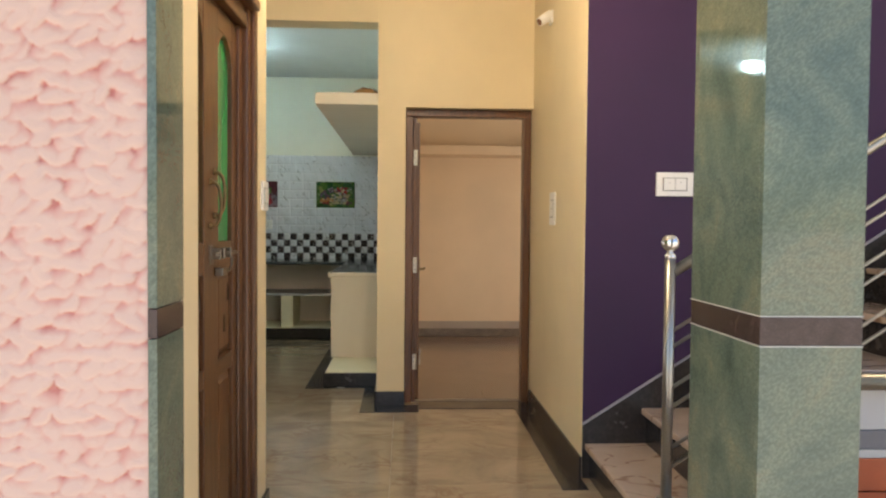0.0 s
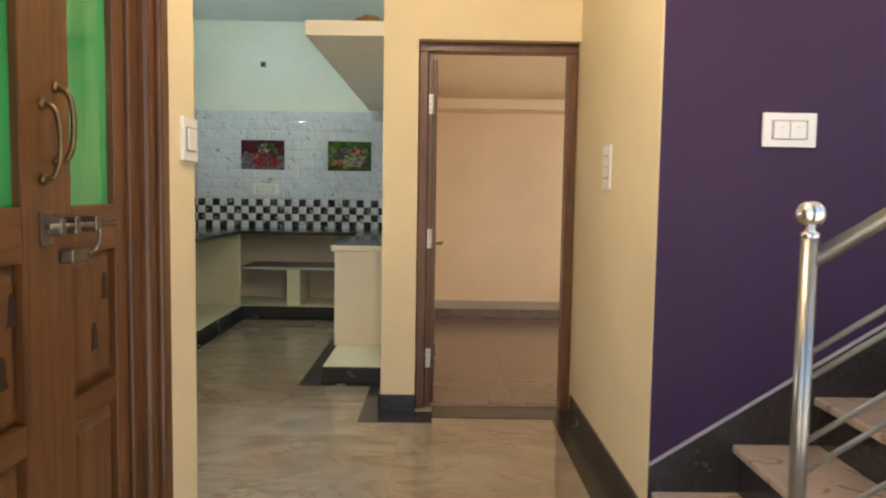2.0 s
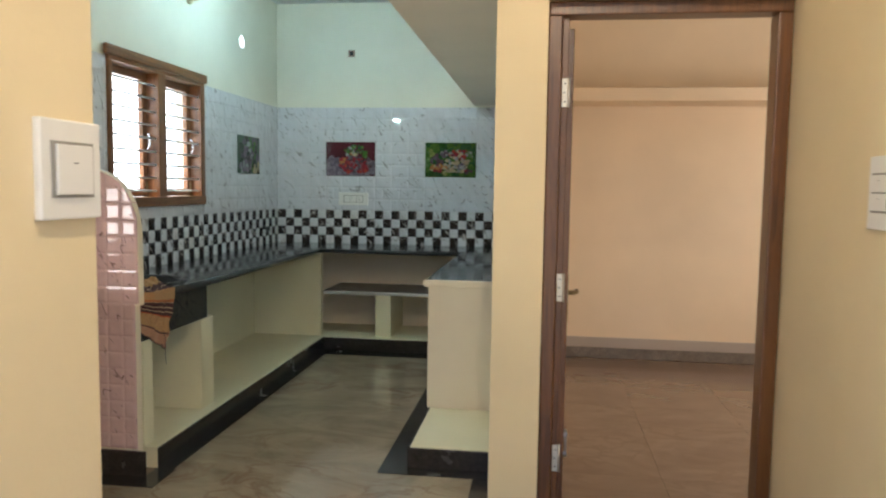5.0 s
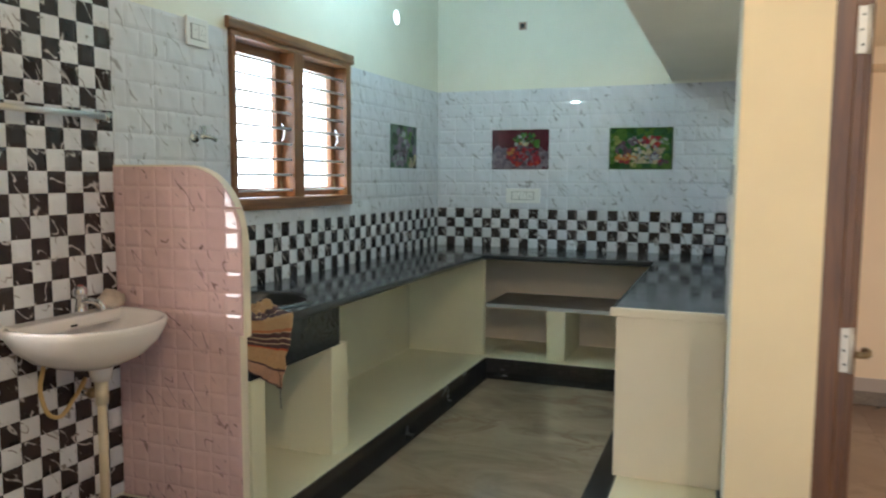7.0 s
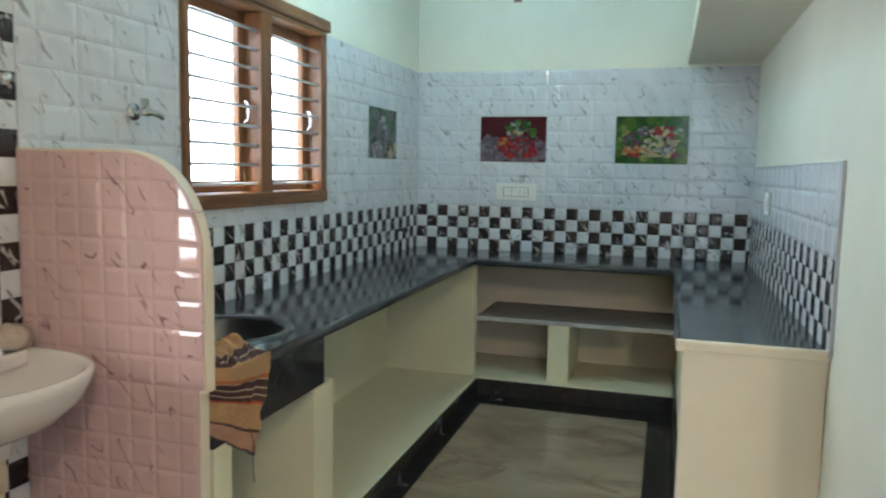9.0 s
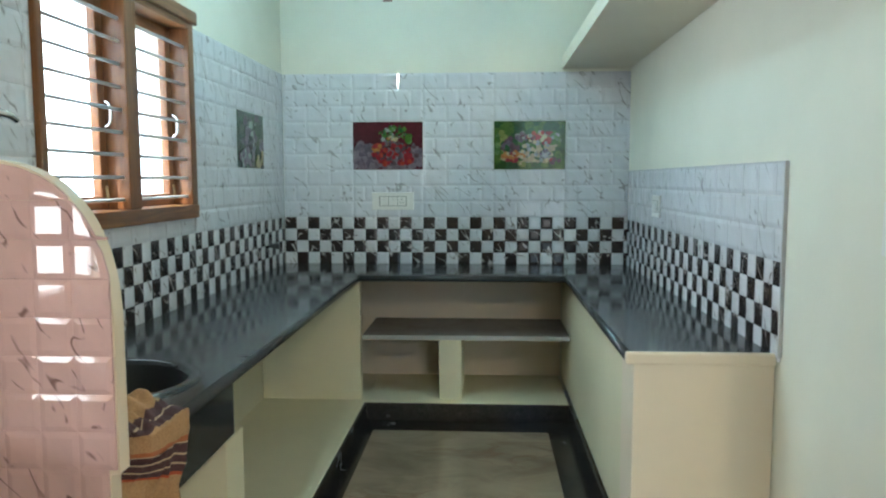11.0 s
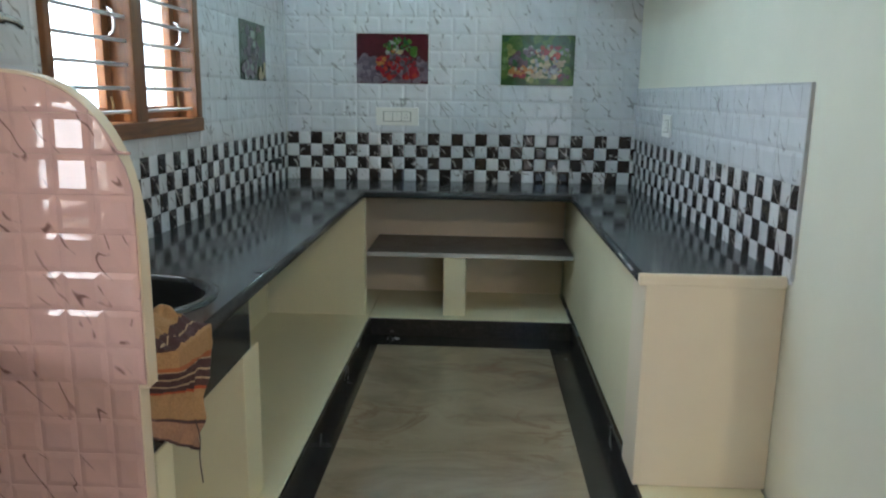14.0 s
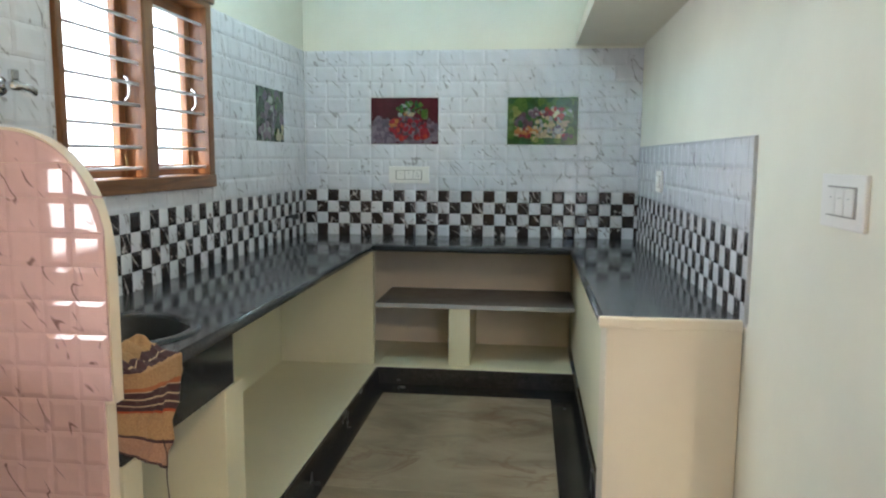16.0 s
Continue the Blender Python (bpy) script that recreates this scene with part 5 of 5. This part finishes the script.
for j in range(NZ - 1):
    for i in range(NX - 1):
        bm.faces.new((rows_[j][i], rows_[j][i + 1], rows_[j + 1][i + 1], rows_[j + 1][i]))
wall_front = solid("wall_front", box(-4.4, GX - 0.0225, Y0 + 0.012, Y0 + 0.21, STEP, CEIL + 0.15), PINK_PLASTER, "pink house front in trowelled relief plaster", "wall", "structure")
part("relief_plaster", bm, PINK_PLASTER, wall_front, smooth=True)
for z0, z1, k in ((STEP, 1.008, 0), (1.010, 1.078, 1), (1.080, CEIL, 0)):
    part("granite_panel", box(GX - 0.022, GX, Y0 - 0.004, 2.485, z0, z1, bevel=0.002), GREEN_GRANITE if k == 0 else BROWN_BAND, wall_front, "polished grey-green granite panel" if k == 0 else "dark brown granite band")
col = thing("granite_column", (1.37, 2.54, STEP), "porch column clad in polished grey-green granite", "column", kind="structure")
cx0, cx1, cy0, cy1 = 1.245, 1.506, 2.297, 2.74
part("core", box(cx0 + 0.02, cx1 - 0.02, cy0 + 0.02, cy1 - 0.02, STEP, CEIL), CEMENT, col)
for z0, z1, k in ((STEP, 0.988, 0), (0.990, 1.060, 1), (1.062, CEIL, 0)):
    mt = GREEN_GRANITE if k == 0 else BROWN_BAND
    part("granite_panel", box(cx0, cx1, cy0, cy0 + 0.0195, z0, z1, bevel=0.002), mt, col)
    part("granite_panel", box(cx0, cx0 + 0.0195, cy0 + 0.020, cy1 - 0.02, z0, z1, bevel=0.002), mt, col)
    part("granite_panel", box(cx1 - 0.0195, cx1, cy0 + 0.020, cy1 - 0.02, z0, z1, bevel=0.002), mt, col)
    part("granite_panel", box(cx0, cx1, cy1 - 0.0195, cy1, z0, z1, bevel=0.002), mt, col)
    if k == 1:
        for z in (z0 - 0.004, z1 + 0.001):
            part("joint_line", box(cx0 - 0.0015, cx1 + 0.0015, cy0 - 0.0015, cy1 + 0.0015, z, z + 0.003), plain("pale_joint", (0.45, 0.45, 0.42), 0.6), col, "pale joint filler")

# ---------------- staircase ----------------
stair = thing("staircase", (1.3, 3.8, 0), "staircase with pinkish marble treads and black risers", "staircase", kind="structure")
SX, RUN, RISE, SY0, SY1 = 1.30, 0.289, 0.18, 3.355, YP - 0.002
for i in range(13):
    x, z = SX + RUN * i, RISE * (i + 1)
    part("tread", box(x - 0.012, x + RUN + 0.02, SY0, SY1, z - 0.032, z, bevel=0.008), TREAD_MARBLE, stair)
    part("riser", box(x + 0.012, x + 0.03, SY0 + 0.012, SY1, z - RISE + (0.001 if i else 0.003), z - 0.0325), BLACK_GRANITE, stair)
    part("step_core", box(x + 0.031, x + RUN + 0.011, SY0 + 0.02, SY1, max(0.003, z - 0.55) if i > 2 else 0.003, z - 0.033), CEMENT, stair)
for i in range(13):
    x = SX + RUN * i
    pts = [(x - 0.02 if i else 1.279, RISE * i + 0.001 if i else 0.002), (x + RUN - 0.02, RISE * i + 0.001 if i else 0.002), (x + RUN - 0.02, 0.272 + 0.635 * (x + RUN - 0.02 - 1.279)), (x - 0.02 if i else 1.279, 0.272 + 0.635 * ((x - 0.02 if i else 1.279) - 1.279))]
    part("wall_skirting", prism(bmesh.new(), pts, 1, YP - 0.016, YP - 0.0021), BLACK_GRANITE, stair, "black granite stepped skirting")
part("skirting_edge", prism(bmesh.new(), [(1.279, 0.2725), (5.0, 0.2725 + 0.635 * 3.721), (5.0, 0.284 + 0.635 * 3.721), (1.279, 0.284)], 1, YP - 0.012, YP - 0.001), plain("pale_grey_edge", (0.36, 0.34, 0.36), 0.5), stair, "pale skirting edge")
NXP, NYP, SL = 1.428, 3.426, 0.63
rail_ = thing("stair_railing", (NXP, NYP, RISE), "stainless steel stair railing with a ball-topped newel", "railing")
post = part("newel_post", rod((NXP, NYP, RISE), (NXP, NYP, 1.155), 0.0215, seg=24), STEEL, rail_, smooth=True)
part("ball", lathe(bmesh.new(), (NXP, NYP, 1.217), [(0.0008, -0.037)] + [(0.037 * math.sin(a), -0.037 * math.cos(a)) for a in (0.3, 0.6, 0.9, 1.2, 1.57, 1.9, 2.2, 2.5, 2.8)] + [(0.0008, 0.037)], 28), CHROME, post, "polished steel ball", True)
part("collar", lathe(bmesh.new(), (NXP, NYP, 1.155), [(0.0215, 0), (0.0235, 0.002), (0.0235, 0.014), (0.014, 0.020), (0.012, 0.027)], 24), CHROME, post, smooth=True)
part("foot", lathe(bmesh.new(), (NXP, NYP, RISE), [(0.0, 0.0005), (0.042, 0.0005), (0.040, 0.008), (0.022, 0.016)], 24), STEEL, post, smooth=True)
XE = 4.6
for z, r in ((1.10, 0.0215), (0.868, 0.0075), (0.803, 0.0075), (0.640, 0.0075), (0.562, 0.0075), (0.398, 0.0075), (0.321, 0.0075)):
    part("handrail" if r > 0.01 else "rail_bar", rod((NXP + 0.012, NYP - (0 if r > 0.01 else 0.012), z), (XE, NYP - (0 if r > 0.01 else 0.012), z + SL * (XE - NXP)), r, seg=16), STEEL, rail_, smooth=True)
for x in (2.57, 3.73):
    part("post", rod((x, NYP, 0.18 * (1 + int((x - SX) / RUN))), (x, NYP, 1.10 + SL * (x - NXP)), 0.019, seg=18), STEEL, rail_, smooth=True)
# side of the stair beyond the column
sp = thing("stair_side_cladding", (2.6, 3.3, STEP), "stair side clad in grey and terracotta with steel pipe", "wall cladding", kind="structure")
part("grey_panel", box(1.95, 4.98, 3.29, 3.35, 0.50, 0.70, bevel=0.003), CEMENT, sp)
part("dark_band", box(1.95, 4.98, 3.285, 3.35, 0.425, 0.499, bevel=0.003), plain("dark_grey_band", (0.16, 0.155, 0.165), 0.5), sp)
part("light_strip", box(1.95, 4.98, 3.28, 3.35, 0.392, 0.424, bevel=0.003), CEMENT, sp)
for i in range(10):
    for j in range(3):
        part("terracotta_tile", box(1.95 + 0.303 * i, 2.25 + 0.303 * i, 3.282, 3.35, 0.262 - 0.134 * j, 0.390 - 0.134 * j, bevel=0.003), ORANGE_TILE, sp)
part("pipe", rod((1.95, 3.24, 0.70), (4.98, 3.24, 0.70), 0.034, seg=24), STEEL, sp, "polished steel pipe", True)
for x in (2.5, 4.0):
    part("pipe_bracket", box(x - 0.02, x + 0.02, 3.245, 3.291, 0.66, 0.69), STEEL, sp)

# ---------------- floor slabs ----------------
def slabs(x0, x1, y0, y1, w, d, material, name):
    y, k = y0, 0
    while y < y1 - 0.01:
        x = x0
        while x < x1 - 0.01:
            a, c = min(x + w, x1), min(y + d, y1)
            part(name, box(x + 0.0006, a - 0.0006, y + 0.0006, c - 0.0006, -0.019, -0.002), material, floor)
            x += w
        y += d


slabs(WL, 5.0, 2.34, YF + 0.10, 1.2, 0.6, FLOOR_MARBLE, "marble_slab")
slabs(WL, 0.15, YF + 0.10, 9.0, 2.3, 1.6, FLOOR_MARBLE, "marble_slab")
slabs(0.372, ROOM_X, YF + 0.10, ROOM_Y, 0.6, 0.6, ROOM_FLOOR, "floor_tile")
